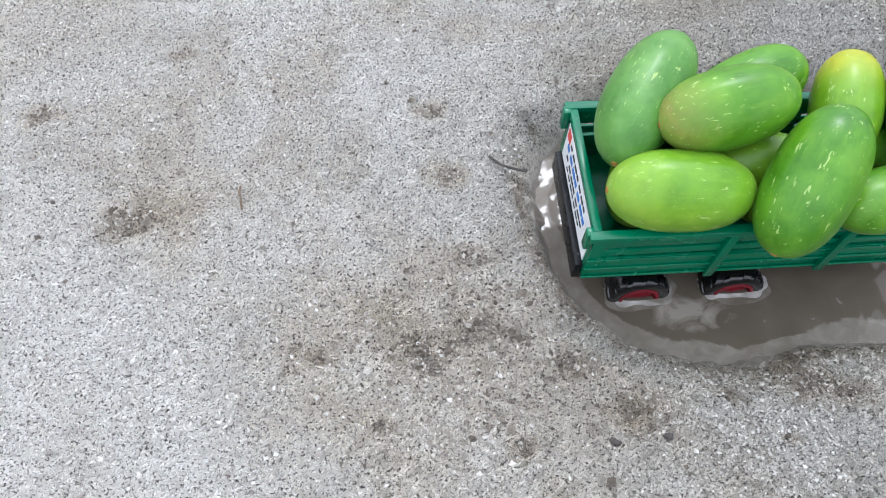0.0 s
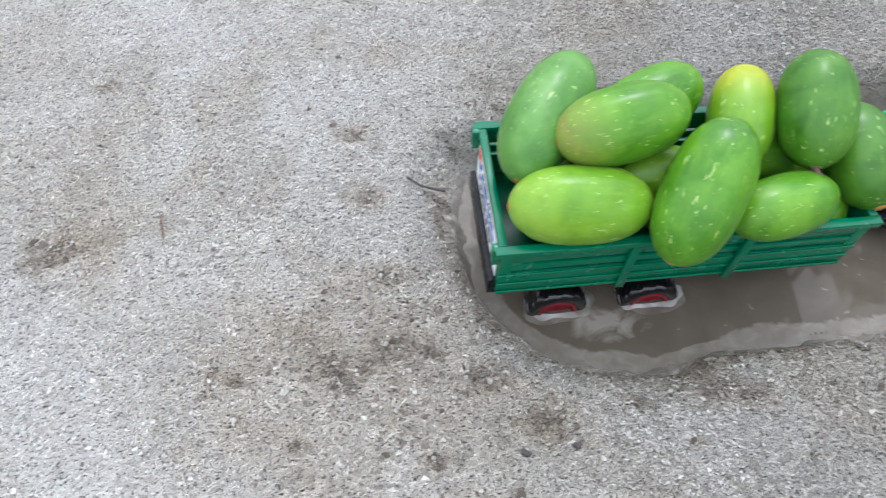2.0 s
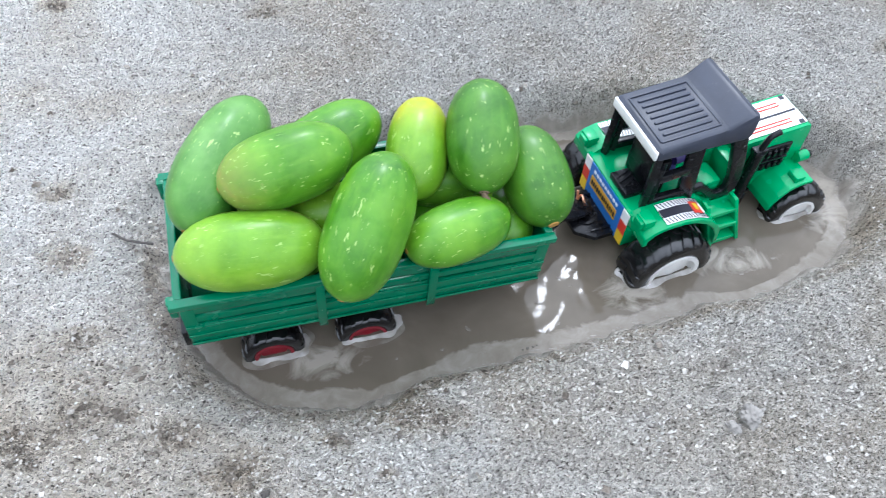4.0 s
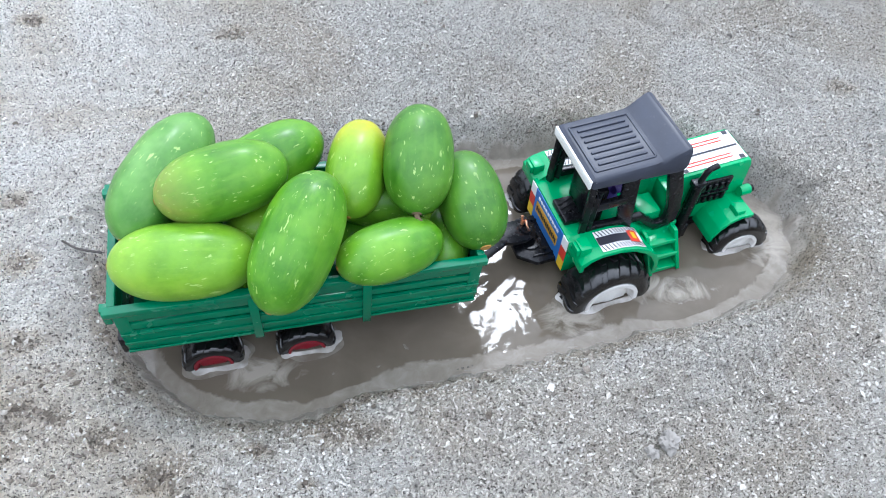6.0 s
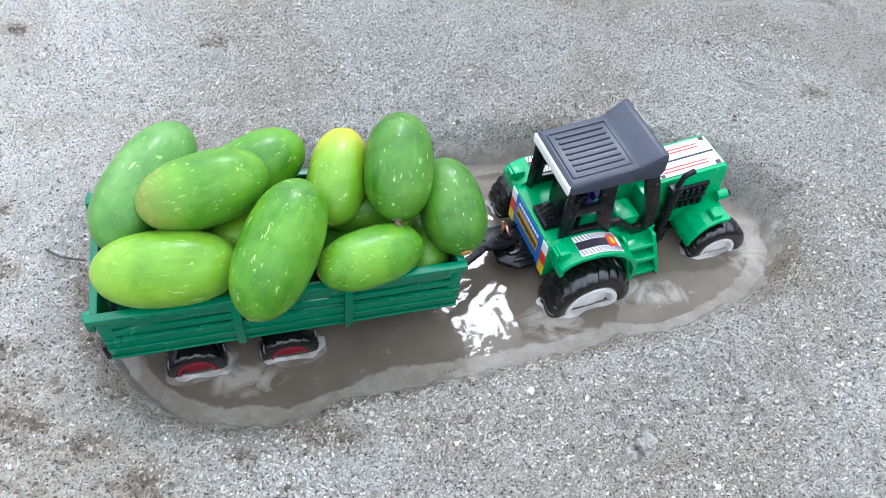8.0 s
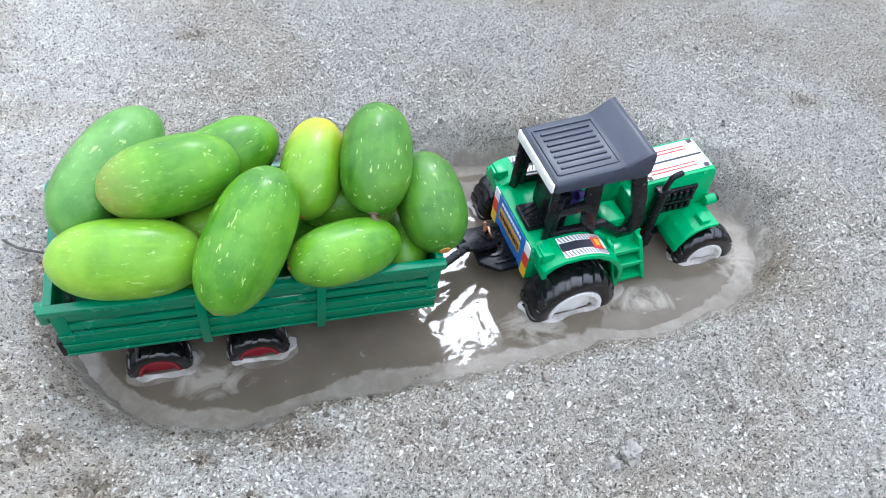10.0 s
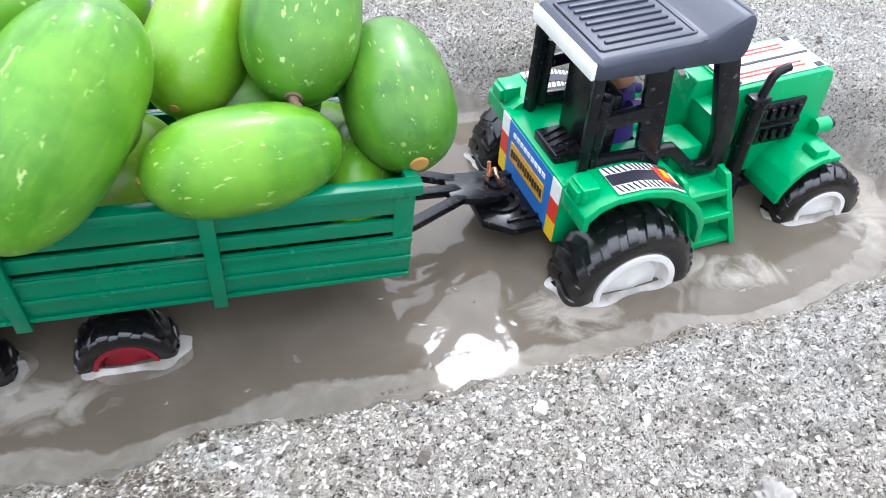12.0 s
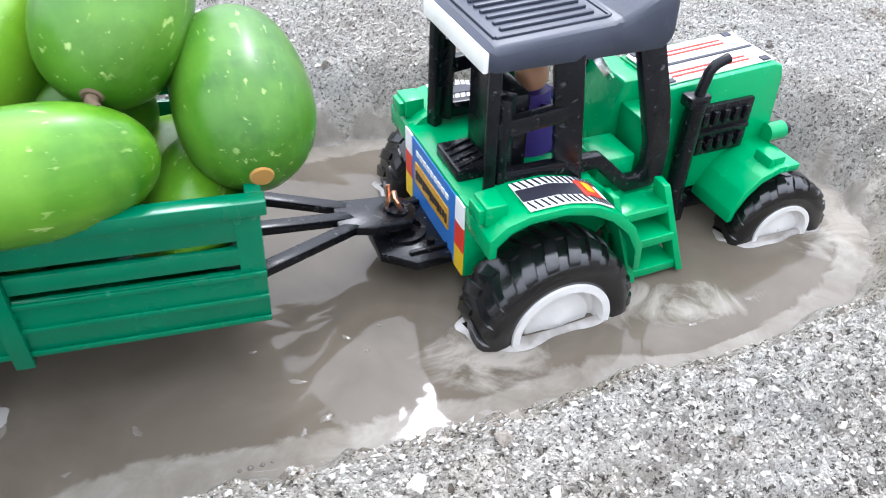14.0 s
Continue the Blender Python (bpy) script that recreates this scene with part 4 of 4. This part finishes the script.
    # roof
    rf = bmesh.new()
    prof = [(0.0058, 0.0738), (0.0058, 0.0800), (0.0075, 0.0812), (0.0445, 0.0826), (0.0475, 0.0838), (0.0585, 0.0902), (0.0615, 0.0898), (0.0622, 0.0865), (0.0622, 0.0775), (0.0590, 0.0735)]
    prism(rf, prof, -0.0220, 0.0220, "y", 0.0022)
    for v in rf.verts:
        if v.co.x > 0.046:
            v.co.y *= 1 + (v.co.x - 0.046) / 0.015 * 0.09
        v.co.y *= 1 + 0.05 * min(1, max(0, (0.0805 - v.co.z) / 0.006))
    roof = part("roof", rf, M_ROOF, e, "charcoal plastic cab roof with moulded ribs")
    for k in range(7):
        rb = bmesh.new()
        y = -0.0126 + k * 0.0042
        bar(rb, (0.0130, y, 0.0815), (0.0415, y, 0.0826), 0.0017, 0.0016, 0.0005)
        part("roof_rib", rb, M_ROOF, roof)
    for p, q in (((0.0098, -0.0168, 0.0814), (0.0445, -0.0168, 0.0827)), ((0.0098, 0.0168, 0.0814), (0.0445, 0.0168, 0.0827)), ((0.0098, -0.0168, 0.0814), (0.0098, 0.0168, 0.0814)), ((0.0445, -0.0168, 0.0827), (0.0445, 0.0168, 0.0827))):
        rb = bmesh.new()
        bar(rb, p, q, 0.0013, 0.0012, 0.0004)
        part("roof_rib", rb, M_ROOF, roof)
    ws = bmesh.new()
    box(ws, 0.0046, 0.0062, -0.0216, 0.0216, 0.0742, 0.0800, 0.0005)
    part("rear_strip", ws, M_WHITE, roof, "white strip along the rear edge of the roof")
    # bonnet and engine
    hd = bmesh.new()
    prism(hd, [(0.0725, 0.030), (0.0725, 0.0535), (0.1150, 0.0555), (0.1185, 0.0545), (0.1200, 0.050), (0.1215, 0.0300), (0.1215, 0.012), (0.080, 0.012)], -0.0135, 0.0135, "y", 0.0010)
    hood = part("bonnet", hd, M_GREEN, e)
    hs = bmesh.new()
    prism(hs, [(0.0735, 0.0538), (0.0735, 0.0543), (0.1160, 0.0563), (0.1160, 0.0558)], -0.0112, 0.0112, "y", 0)
    hst = part("bonnet_sticker", hs, M_PAPER, hood, "white bonnet sticker with red and black stripes")
    for y0, y1, m_, x0, x1 in ((-0.0012, 0.0000, M_INK, 0.075, 0.115), (0.0045, 0.0052, M_RED, 0.078, 0.108), (0.0068, 0.0075, M_RED, 0.078, 0.108), (-0.0062, -0.0055, M_RED, 0.078, 0.108), (-0.0085, -0.0078, M_RED, 0.078, 0.108),
                               (-0.0112, -0.0090, M_INK, 0.075, 0.0775), (0.0090, 0.0112, M_INK, 0.075, 0.0775), (-0.0112, -0.0085, M_INK, 0.1115, 0.1145), (0.0085, 0.0112, M_INK, 0.1115, 0.1145)):
        sb = bmesh.new()
        def hz(x): return 0.0543 + (x - 0.0735) * 0.002 / 0.0425
        prism(sb, [(x0, hz(x0)), (x0, hz(x0) + 0.0004), (x1, hz(x1) + 0.0004), (x1, hz(x1))], y0, y1, "y", 0)
        part("stripe", sb, m_, hst)
    for s in (-1, 1):
        en = bmesh.new()
        a, b = sorted((s * 0.0130, s * 0.0152))
        box(en, 0.0810, 0.1090, a, b, 0.0265, 0.0455, 0.0006)
        for k in range(6):
            for z in (0.0310, 0.0410):
                a2, b2 = sorted((s * 0.0148, s * 0.0168))
                box(en, 0.0835 + k * 0.0042, 0.0860 + k * 0.0042, a2, b2, z - 0.0026, z + 0.0026, 0.0008)
        box(en, 0.082, 0.108, *sorted((s * 0.015, s * 0.0166)), 0.0352, 0.0366, 0.0003)
        part("engine_grille", en, M_BLACK, hood, "black moulded engine block")
    ex = bmesh.new()
    rod(ex, (0.0810, -0.0185, 0.0040), (0.0810, -0.0185, 0.0510), 0.0032, n=16)
    box(ex, 0.0765, 0.0860, -0.0205, -0.0120, 0.0040, 0.0150, 0.0006)
    box(ex, 0.0770, 0.0850, -0.0205, -0.0150, 0.0490, 0.0530, 0.0008)
    tube(ex, [(0.0810, -0.0185, 0.051), (0.0818, -0.0185, 0.056), (0.0828, -0.0185, 0.0605), (0.0845, -0.0185, 0.0625), (0.0890, -0.0185, 0.0640)], 0.0017, 10)
    part("exhaust", ex, M_BLACK, e, "black upright exhaust with bent pipe")
    ch = bmesh.new()
    box(ch, 0.036, 0.121, -0.0105, 0.0105, -0.006, 0.0125, 0.0008)
    rod(ch, (0.0215, -0.030, 0.0046), (0.0215, 0.030, 0.0046), 0.0028)
    rod(ch, (0.116, -0.026, 0.0020), (0.116, 0.026, 0.0020), 0.0024)
    part("chassis", ch, M_BLACK, e)
    gr = bmesh.new()
    box(gr, 0.1210, 0.1228, -0.0105, 0.0105, 0.020, 0.047, 0.0004)
    for k in range(6):
        box(gr, 0.1226, 0.1236, -0.0095, 0.0095, 0.0225 + k * 0.004, 0.0243 + k * 0.004, 0.0003)
    part("front_grille", gr, M_BLACK, hood)
    for s in (-1, 1):
        hl = bmesh.new()
        rod(hl, (0.1180, s * 0.0155, 0.0300), (0.1250, s * 0.0155, 0.0300), 0.0034, n=16)
        lamp = part("headlight", hl, M_GREEN, e)
        hb = bmesh.new()
        rod(hb, (0.1248, s * 0.0155, 0.0300), (0.1275, s * 0.0155, 0.0300), 0.0028, 0.0022, n=16)
        part("lens", hb, M_BLACK, lamp)
        ff = bmesh.new()
        outer = [(0.0945, 0.0090), (0.0950, 0.0135), (0.0985, 0.0200), (0.1040, 0.0250), (0.1110, 0.0275), (0.1195, 0.0272)]
        inner = [(0.1195, 0.0248), (0.1115, 0.0250), (0.1052, 0.0227), (0.1005, 0.0182), (0.0972, 0.0125), (0.0968, 0.0090)]
        a, b = sorted((s * 0.0125, s * 0.0325))
        prism(ff, outer + inner, a, b, "y", 0.0004)
        fen = part("front_fender", ff, M_GREEN, e)
        lb = bmesh.new()
        a, b = sorted((s * 0.0225, s * 0.0305))
        box(lb, 0.1080, 0.1145, a, b, 0.0262, 0.0302, 0.0008)
        part("lamp_block", lb, M_GREEN, fen)
    for s in (-1, 1):
        y0, y1 = sorted((s * 0.0285, s * 0.0500))
        toy_wheel(e, "rear_wheel", 0.0215, y0, y1, 0.0022, 0.0268, 0.0160, M_WHITE, s, 22, "white plastic rim")
        y0, y1 = sorted((s * 0.0235, s * 0.0375))
        w = toy_wheel(e, "front_wheel", 0.1165, y0, y1, 0.0025, 0.0196, 0.0108, M_WHITE, s, 18, "white plastic rim")
        w.rotation_euler = (0, 0, radians(-5))
    sw = bmesh.new()
    lathe(sw, [(0.0062, -0.0008), (0.0080, -0.0008), (0.0080, 0.0008), (0.0062, 0.0008)], 32)
    for k in range(3):
        a = 2 * math.pi * k / 3
        bar(sw, (0, 0, 0), (0.0072 * math.cos(a), 0, 0.0072 * math.sin(a)), 0.0012, 0.0012, 0.0002)
    wheel = part("steering_wheel", sw, M_CHROME, e, "silver and black steering wheel")
    wheel.matrix_local = pose(0.0560, 0.0020, 0.0600, 0, 0, 70) @ pose(0, 0, 0, -40, 0, 0)
    # towing plate
    hp = bmesh.new()
    prism(hp, [(0.0015, -0.0170), (-0.0120, -0.0170), (-0.0215, -0.0090), (-0.0215, 0.0090), (-0.0120, 0.0170), (0.0015, 0.0170)], 0.0085, 0.0118, "z", 0.0006)
    lathe_m = Matrix.Translation((-0.0105, 0, 0.0118)) @ Matrix.Rotation(radians(90), 4, "X")
    before = set(hp.verts)
    lathe(hp, [(0.0058, -0.001), (0.0076, -0.001), (0.0076, 0.0012), (0.0058, 0.0012)], 32)
    bmesh.ops.transform(hp, matrix=lathe_m, verts=[v for v in hp.verts if v not in before])
    for y in (-0.0125, 0.0125):
        bar(hp, (0.0, y, 0.0124), (-0.0130, y, 0.0124), 0.0014, 0.0014, 0.0003)
        rod(hp, (-0.0045, y * 0.72, 0.0115), (-0.0045, y * 0.72, 0.0135), 0.0013)
    part("towing_plate", hp, M_BLACK, e, "black moulded towing plate")
    return e


tractor()


def toy_driver():
    bm = bmesh.new()
    bmesh.ops.create_uvsphere(bm, u_segments=20, v_segments=12, radius=0.0052, matrix=Matrix.Translation((0.0315, 0, 0.0600)))
    nb = set(bm.faces)
    rod(bm, (0.0310, 0, 0.0360), (0.0315, 0, 0.0555), 0.0090, 0.0055, 18, 1.15)
    for s in (-1, 1):
        rod(bm, (0.032, s * 0.008, 0.0510), (0.0460, s * 0.0060, 0.0480), 0.0026, 0.0020, 10)
    for f in bm.faces:
        f.material_index = 0 if f in nb else 1
    ob = finish("toy_driver", bm, [M_TAN, M_PURPLE])
    ob.matrix_world = TC
    return tagged(ob, "small plain plastic figure in violet on the tractor seat", "doll")


toy_driver()


def wire_loop():
    bm = bmesh.new()
    pts = []
    for k in range(15):
        a = 2 * math.pi * k / 15
        pts.append((0.0012 * math.sin(2 * a), 0.0028 * math.cos(a), 0.0046 * math.sin(a)))
    tube(bm, pts + [(0.001, 0.0040, 0.0030), (0.0014, 0.0046, 0.0052)], 0.0008, 8)
    ob = finish("copper_wire", bm, M_COPPER)
    ob.matrix_world = pose(0.2600, 0.2462, -0.0115, 0, 0, 40)
    return tagged(ob, "twisted copper wire tying the drawbar to the tractor", "wire")


wire_loop()


# ---------------------------------------------------------------- silt films, painted gleams and scum on the water
def film_gleam_ring(cx, cy, ax, ay, yaw, seed, spread=1.0, lift=0.0, mat=None):
    """A thin uneven ring where a wheel leaves the water: pale silt film and painted meniscus gleam."""
    rnd = random.Random(seed)
    bm = bmesh.new()
    n = 72
    rings = [[], [], []]
    c, s_ = math.cos(radians(yaw)), math.sin(radians(yaw))
    ph = [rnd.uniform(0, 6.28) for _ in range(3)]
    for k in range(n):
        a = 2 * math.pi * k / n
        ex = 0.0008 * spread + 0.0010 * spread * (0.5 + 0.5 * math.sin(2 * a + ph[0])) + (0.0010 if spread < 2 else 0.0005) * math.sin(5 * a + ph[1]) + (0.0006 if spread < 2 else 0.0002) * math.sin(9 * a + ph[2])
        for r, grow, z in ((0, -0.0014, 0.0011 * lift + 0.0003), (1, 0.0001, 0.0006 * lift + 0.0003), (2, max(0.0006, ex), 0.0002 if lift == 0 else 0.0001)):
            q = 2.8 if spread < 2 else 2.3
            den = (abs(math.cos(a)) ** q + abs(math.sin(a)) ** q) ** (1 / q)
            u, v = (ax + grow) * math.cos(a) / den, (ay + grow) * math.sin(a) / den
            rings[r].append(bm.verts.new((cx + u * c - v * s_, cy + u * s_ + v * c, WATER_Z + z)))
    for p, q in zip(rings, rings[1:]):
        for k in range(n):
            bm.faces.new((p[k], p[(k + 1) % n], q[(k + 1) % n], q[k]))
    ob = finish("silt_gleam_film", bm, mat or M_GLEAM, sharp=80)
    return tagged(ob, "thin pale ring round a wheel, silt film and painted water gleam", "water film", "films round the wheels")


# sky gleam on water curling up the tyres, painted as a pale tone
M_GLEAM, sn_, sl_, sb_ = mat_base("meniscus_gleam", 0.06)
sc_t = noise_tex(sn_, sl_, 70, 4, coords(sn_))
sl_.new(ramp(sn_, sl_, sc_t.outputs[0], [(0.36, (0.17, 0.152, 0.128)), (0.66, (0.36, 0.34, 0.315))]).outputs[0], sb_.inputs["Base Color"])


def on_plan(m, x, y):
    p = m @ Vector((x, y, 0))
    return p.x, p.y


M_SILT, tn_, tl_, tb_ = mat_base("settled_silt", 0.08)
st_t = noise_tex(tn_, tl_, 120, 4, coords(tn_))
tl_.new(ramp(tn_, tl_, st_t.outputs[0], [(0.35, (0.125, 0.107, 0.084)), (0.66, (0.205, 0.185, 0.156))]).outputs[0], tb_.inputs["Base Color"])

for sgn in (-1, 1):
    film_gleam_ring(*on_plan(TC, 0.0215, sgn * 0.0393), 0.0266, 0.0108, 15, 3 + sgn, 1.0, 1.0)
    film_gleam_ring(*on_plan(TC, 0.1165, sgn * 0.0305), 0.0197, 0.0070, 12, 7 + sgn, 1.0, 1.0)
    for wx in (-0.052, -0.003):
        spot = on_plan(TR, wx - 0.001, sgn * 0.0295 + 0.0018)
        film_gleam_ring(*spot, 0.0158, 0.0070, 9, 11 + sgn + int(wx * 1000), 1.0, 1.0)
        film_gleam_ring(*spot, 0.0150, 0.0062, 9, 31 + sgn + int(wx * 1000), 3.2, 0.0, M_SILT)


def foam_fleck(x, y, ln, wd, yaw, seed):
    """A scrap of pale scum afloat, ragged at the rim and a little domed."""
    rnd = random.Random(seed)
    bm = bmesh.new()
    n = 18
    top = bm.verts.new((0, 0, 0.0005))
    rim = []
    for k in range(n):
        a = math.tau * k / n
        q = 1 + rnd.uniform(-0.32, 0.25)
        rim.append(bm.verts.new((ln * q * math.cos(a) + 0.3 * wd * math.sin(2 * a), wd * q * math.sin(a), 0.0001)))
    for k in range(n):
        bm.faces.new((top, rim[k], rim[(k + 1) % n]))
    ob = finish("foam_fleck", bm, M_SILT, sharp=80)
    ob.matrix_world = pose(x, y, WATER_Z, 0, 0, yaw)
    return tagged(ob, "pale ragged scrap of scum floating on the muddy water", "foam", "scum flecks on the puddle")


for k, (fx, fy, fl_, fw, fa) in enumerate(((0.1870, 0.1800, 0.0028, 0.0012, -50), (0.2280, 0.1925, 0.0036, 0.0010, -12), (0.2360, 0.1790, 0.0024, 0.0013, 35), (0.2300, 0.1750, 0.0020, 0.0012, 60),
                                           (0.2150, 0.2050, 0.0016, 0.0007, 10), (0.2420, 0.2080, 0.0020, 0.0009, -40), (0.2480, 0.2020, 0.0012, 0.0008, 20), (0.2520, 0.2120, 0.0014, 0.0006, -15),
                                           (0.1720, 0.1690, 0.0014, 0.0009, 15), (0.1480, 0.1660, 0.0012, 0.0008, 70), (0.3480, 0.2020, 0.0022, 0.0012, 30), (0.3700, 0.2110, 0.0026, 0.0010, 12))):
    foam_fleck(fx, fy, 0.75 * fl_, 0.8 * fw, fa, 60 + k)


# ---------------------------------------------------------------- grit and small stones
def scatter(name, x, y, r, sink, mat, rng):
    """One mesh of small angular grains lying on the ground."""
    z = ground_height(x, y)
    bv = np.array([(1, 0, 0), (0, 1, 0), (-1, 0, 0), (0, -1, 0), (0, 0, 1), (0, 0, -1)], float)
    bf = np.array([(0, 1, 4), (1, 2, 4), (2, 3, 4), (3, 0, 4), (1, 0, 5), (2, 1, 5), (3, 2, 5), (0, 3, 5)])
    turn = rng.uniform(0, math.tau, len(x))
    jit = 1 + 0.25 * rng.standard_normal((len(x), len(bv), 1)).clip(-1.5, 1.5)
    sq = np.stack([rng.uniform(0.8, 1.4, len(x)), rng.uniform(0.7, 1.2, len(x)), rng.uniform(0.6, 1.0, len(x))], -1)
    co = bv[None] * jit * sq[:, None] * r[:, None, None]
    co[:, :, 2] += rng.uniform(-0.5, 0.5, len(x))[:, None] * co[:, :, 0]
    ca, sa = np.cos(turn)[:, None], np.sin(turn)[:, None]
    co = np.stack([co[:, :, 0] * ca - co[:, :, 1] * sa, co[:, :, 0] * sa + co[:, :, 1] * ca, co[:, :, 2]], -1)
    co = co + np.stack([x, y, z + r * sink], -1)[:, None]
    fc = bf[None] + (np.arange(len(x)) * len(bv))[:, None, None]
    me = bpy.data.meshes.new(name)
    me.from_pydata(co.reshape(-1, 3).tolist(), [], fc.reshape(-1, 3).tolist())
    me.materials.append(mat)
    return new(name, me)


def grit():
    rng = np.random.default_rng(5)
    k, near = 100000, 50000
    x = np.concatenate([rng.uniform(-0.32, 0.62, k), rng.uniform(0.08, 0.50, near)])
    y = np.concatenate([rng.uniform(0.04, 0.60, k), rng.uniform(0.06, 0.42, near)])
    keep = shore_distance(x, y) > 0.010
    x, y = x[keep], y[keep]
    r = rng.gamma(2.2, 0.00010, len(x)) + 0.00020
    # coarser grains gathered in loose drifts
    cx, cy = rng.uniform(-0.30, 0.56, 60000), rng.uniform(0.05, 0.52, 60000)
    drift = np.clip((lattice(cx, cy, 16, 91) - 0.35) * 1.2 + 0.35 * (lattice(cx, cy, 60, 92) - 0.5), 0.03, 0.8)
    drift = np.maximum(drift, np.clip((0.10 - cx) / 0.2, 0, 1) * 0.45 * (cy < 0.24))
    pick = (rng.random(len(cx)) < 0.42 * drift) & (shore_distance(cx, cy) > 0.008)
    x, y = np.concatenate([x, cx[pick]]), np.concatenate([y, cy[pick]])
    r = np.concatenate([r, (rng.gamma(2.5, 0.00016, int(pick.sum())) + 0.0004).clip(0, 0.0014)])
    ob = scatter("grit", x, y, r, 0.15, M_GRIT, rng)
    return tagged(ob, "loose pale and dark sand grains scattered over the ground", "grit", kind="stuff")


def soil_crumbs():
    """Dark crumbs of soil heaped where the ground is dirty and along the rim of the hole."""
    rng = np.random.default_rng(15)
    k = 260000
    x, y = rng.uniform(-0.30, 0.56, k), rng.uniform(0.05, 0.50, k)
    d = shore_distance(x, y)
    rim = np.exp(-((d - 0.014) / 0.008) ** 2) * 0.35 * (x < 0.30)
    chance = np.maximum(np.clip(soil_patches(x, y) - 0.25, 0, 1) ** 1.5 * 0.6, np.maximum(rim * 0.25, 0.003))
    pick = (rng.random(k) < chance * (lattice(x, y, 110, 81) > 0.42)) & (d > 0.006)
    x, y = x[pick], y[pick]
    r = rng.gamma(2.0, 0.00034, len(x)) + 0.00032
    ob = scatter("soil_crumbs", x, y, r.clip(0, 0.0025), 0.1, M_CRUMB, rng)
    return tagged(ob, "dark brown crumbs of soil strewn in patches on the ground", "soil", kind="stuff")


def crumb_material():
    m, n, l, b = mat_base("brown_soil_crumbs", 0.95)
    b.inputs["Specular IOR Level"].default_value = 0.2
    geo = n.new("ShaderNodeNewGeometry")
    tone = ramp(n, l, geo.outputs["Random Per Island"], [(0.0, (0.11, 0.092, 0.075)), (0.5, (0.26, 0.228, 0.19)), (1.0, (0.50, 0.465, 0.41))])
    fine = noise_tex(n, l, 900, 4, coords(n), 0.7)
    ft = ramp(n, l, fine.outputs[0], [(0.35, (0.6, 0.58, 0.55)), (0.6, (1, 1, 1))])
    l.new(mix_col(n, l, 1.0, tone.outputs[0], ft.outputs[0], "MULTIPLY"), b.inputs["Base Color"])
    bump(n, l, fine.outputs[0], 0.8, 0.0008, b)
    return m


M_CRUMB = crumb_material()
soil_crumbs()
grit()


def stone(name, x, y, size, flat, mat, label, seed, crumb=0.4):
    bm = bmesh.new()
    bmesh.ops.create_icosphere(bm, subdivisions=4, radius=1.0)
    for v in bm.verts:
        k = 1 + 0.5 * noise.noise(v.co * 1.4 + Vector((seed, 0, 0))) + crumb * (0.32 * noise.noise(v.co * 3.5 + Vector((0, seed, 0))) + 0.22 * noise.noise(v.co * 8 + Vector((0, 0, seed))))
        v.co = Vector((v.co.x * k * size[0], v.co.y * k * size[1], v.co.z * k * flat))
    ob = finish(name, bm, mat, sharp=60)
    z = float(ground_height(np.array([x]), np.array([y]))[0])
    ob.matrix_world = pose(x, y, z + flat * 0.35, 0, 0, seed * 40)
    return tagged(ob, label, "stone", "loose stones")


stone("pale_stone", 0.2561, 0.1378, (0.0026, 0.0016), 0.0013, M_STONE, "small white angular stone lying beside the puddle", 1.0)
stone("soil_lump", 0.3070, 0.1062, (0.0052, 0.0046), 0.0042, M_LUMP, "pale crumbly lump of sandy soil on the ground", 2.2, 1.0)
stone("soil_lump", 0.2985, 0.1030, (0.0034, 0.0028), 0.0024, M_LUMP, "small crumbly lump of sandy soil on the ground", 3.4, 1.0)
stone("dark_pebble", 0.0652, 0.0879, (0.0030, 0.0017), 0.0014, M_DARKSTONE, "dark brown oval pebble on the sandy ground", 4.1)
stone("dark_pebble", 0.0880, 0.0915, (0.0021, 0.0018), 0.0014, M_DARKSTONE, "dark reddish pebble on the sandy ground", 5.3)
stone("dark_pebble", 0.4291, 0.4055, (0.0024, 0.0020), 0.0016, M_DARKSTONE, "small dark pebble on the grey ground", 6.2)


def twig(points, r, mat, label):
    """A thin stick whose points follow the ground."""
    bm = bmesh.new()
    pts = []
    for k, (x, y) in enumerate(points):
        z = float(ground_height(np.array([x]), np.array([y]))[0]) + r * 1.6
        pts.append((x, y, max(z, -0.0015) + (0.0005 if 0 < k < len(points) - 1 else 0.0)))
    tube(bm, pts, r, 7)
    return tagged(finish("twig", bm, mat), label, "twig")


twig([(-0.1235, 0.2075), (-0.1228, 0.2030), (-0.1212, 0.1990), (-0.1196, 0.1935)], 0.0005, M_STALK, "short thin dry brown twig on the sandy ground")
twig([(0.0042, 0.2352), (0.0110, 0.2322), (0.0178, 0.2301), (0.0250, 0.2290)], 0.0007, M_DARKSTONE, "thin dark twig lying on the ground by the trailer")


def bubbles():
    for k, (dx, r) in enumerate(((0.0, 0.0006), (0.0026, 0.0008), (0.0056, 0.0007), (0.0080, 0.0005))):
        bm = bmesh.new()
        bmesh.ops.create_uvsphere(bm, u_segments=14, v_segments=8, radius=r)
        ob = finish("bubble", bm, M_BUBBLE, sharp=80)
        ob.matrix_world = pose(0.2145 + dx, 0.1652 + 0.0006 * k, WATER_Z - r * 0.2)
        tagged(ob, "tiny air bubble floating on the muddy water", "bubble", "bubbles on the puddle")


bubbles()
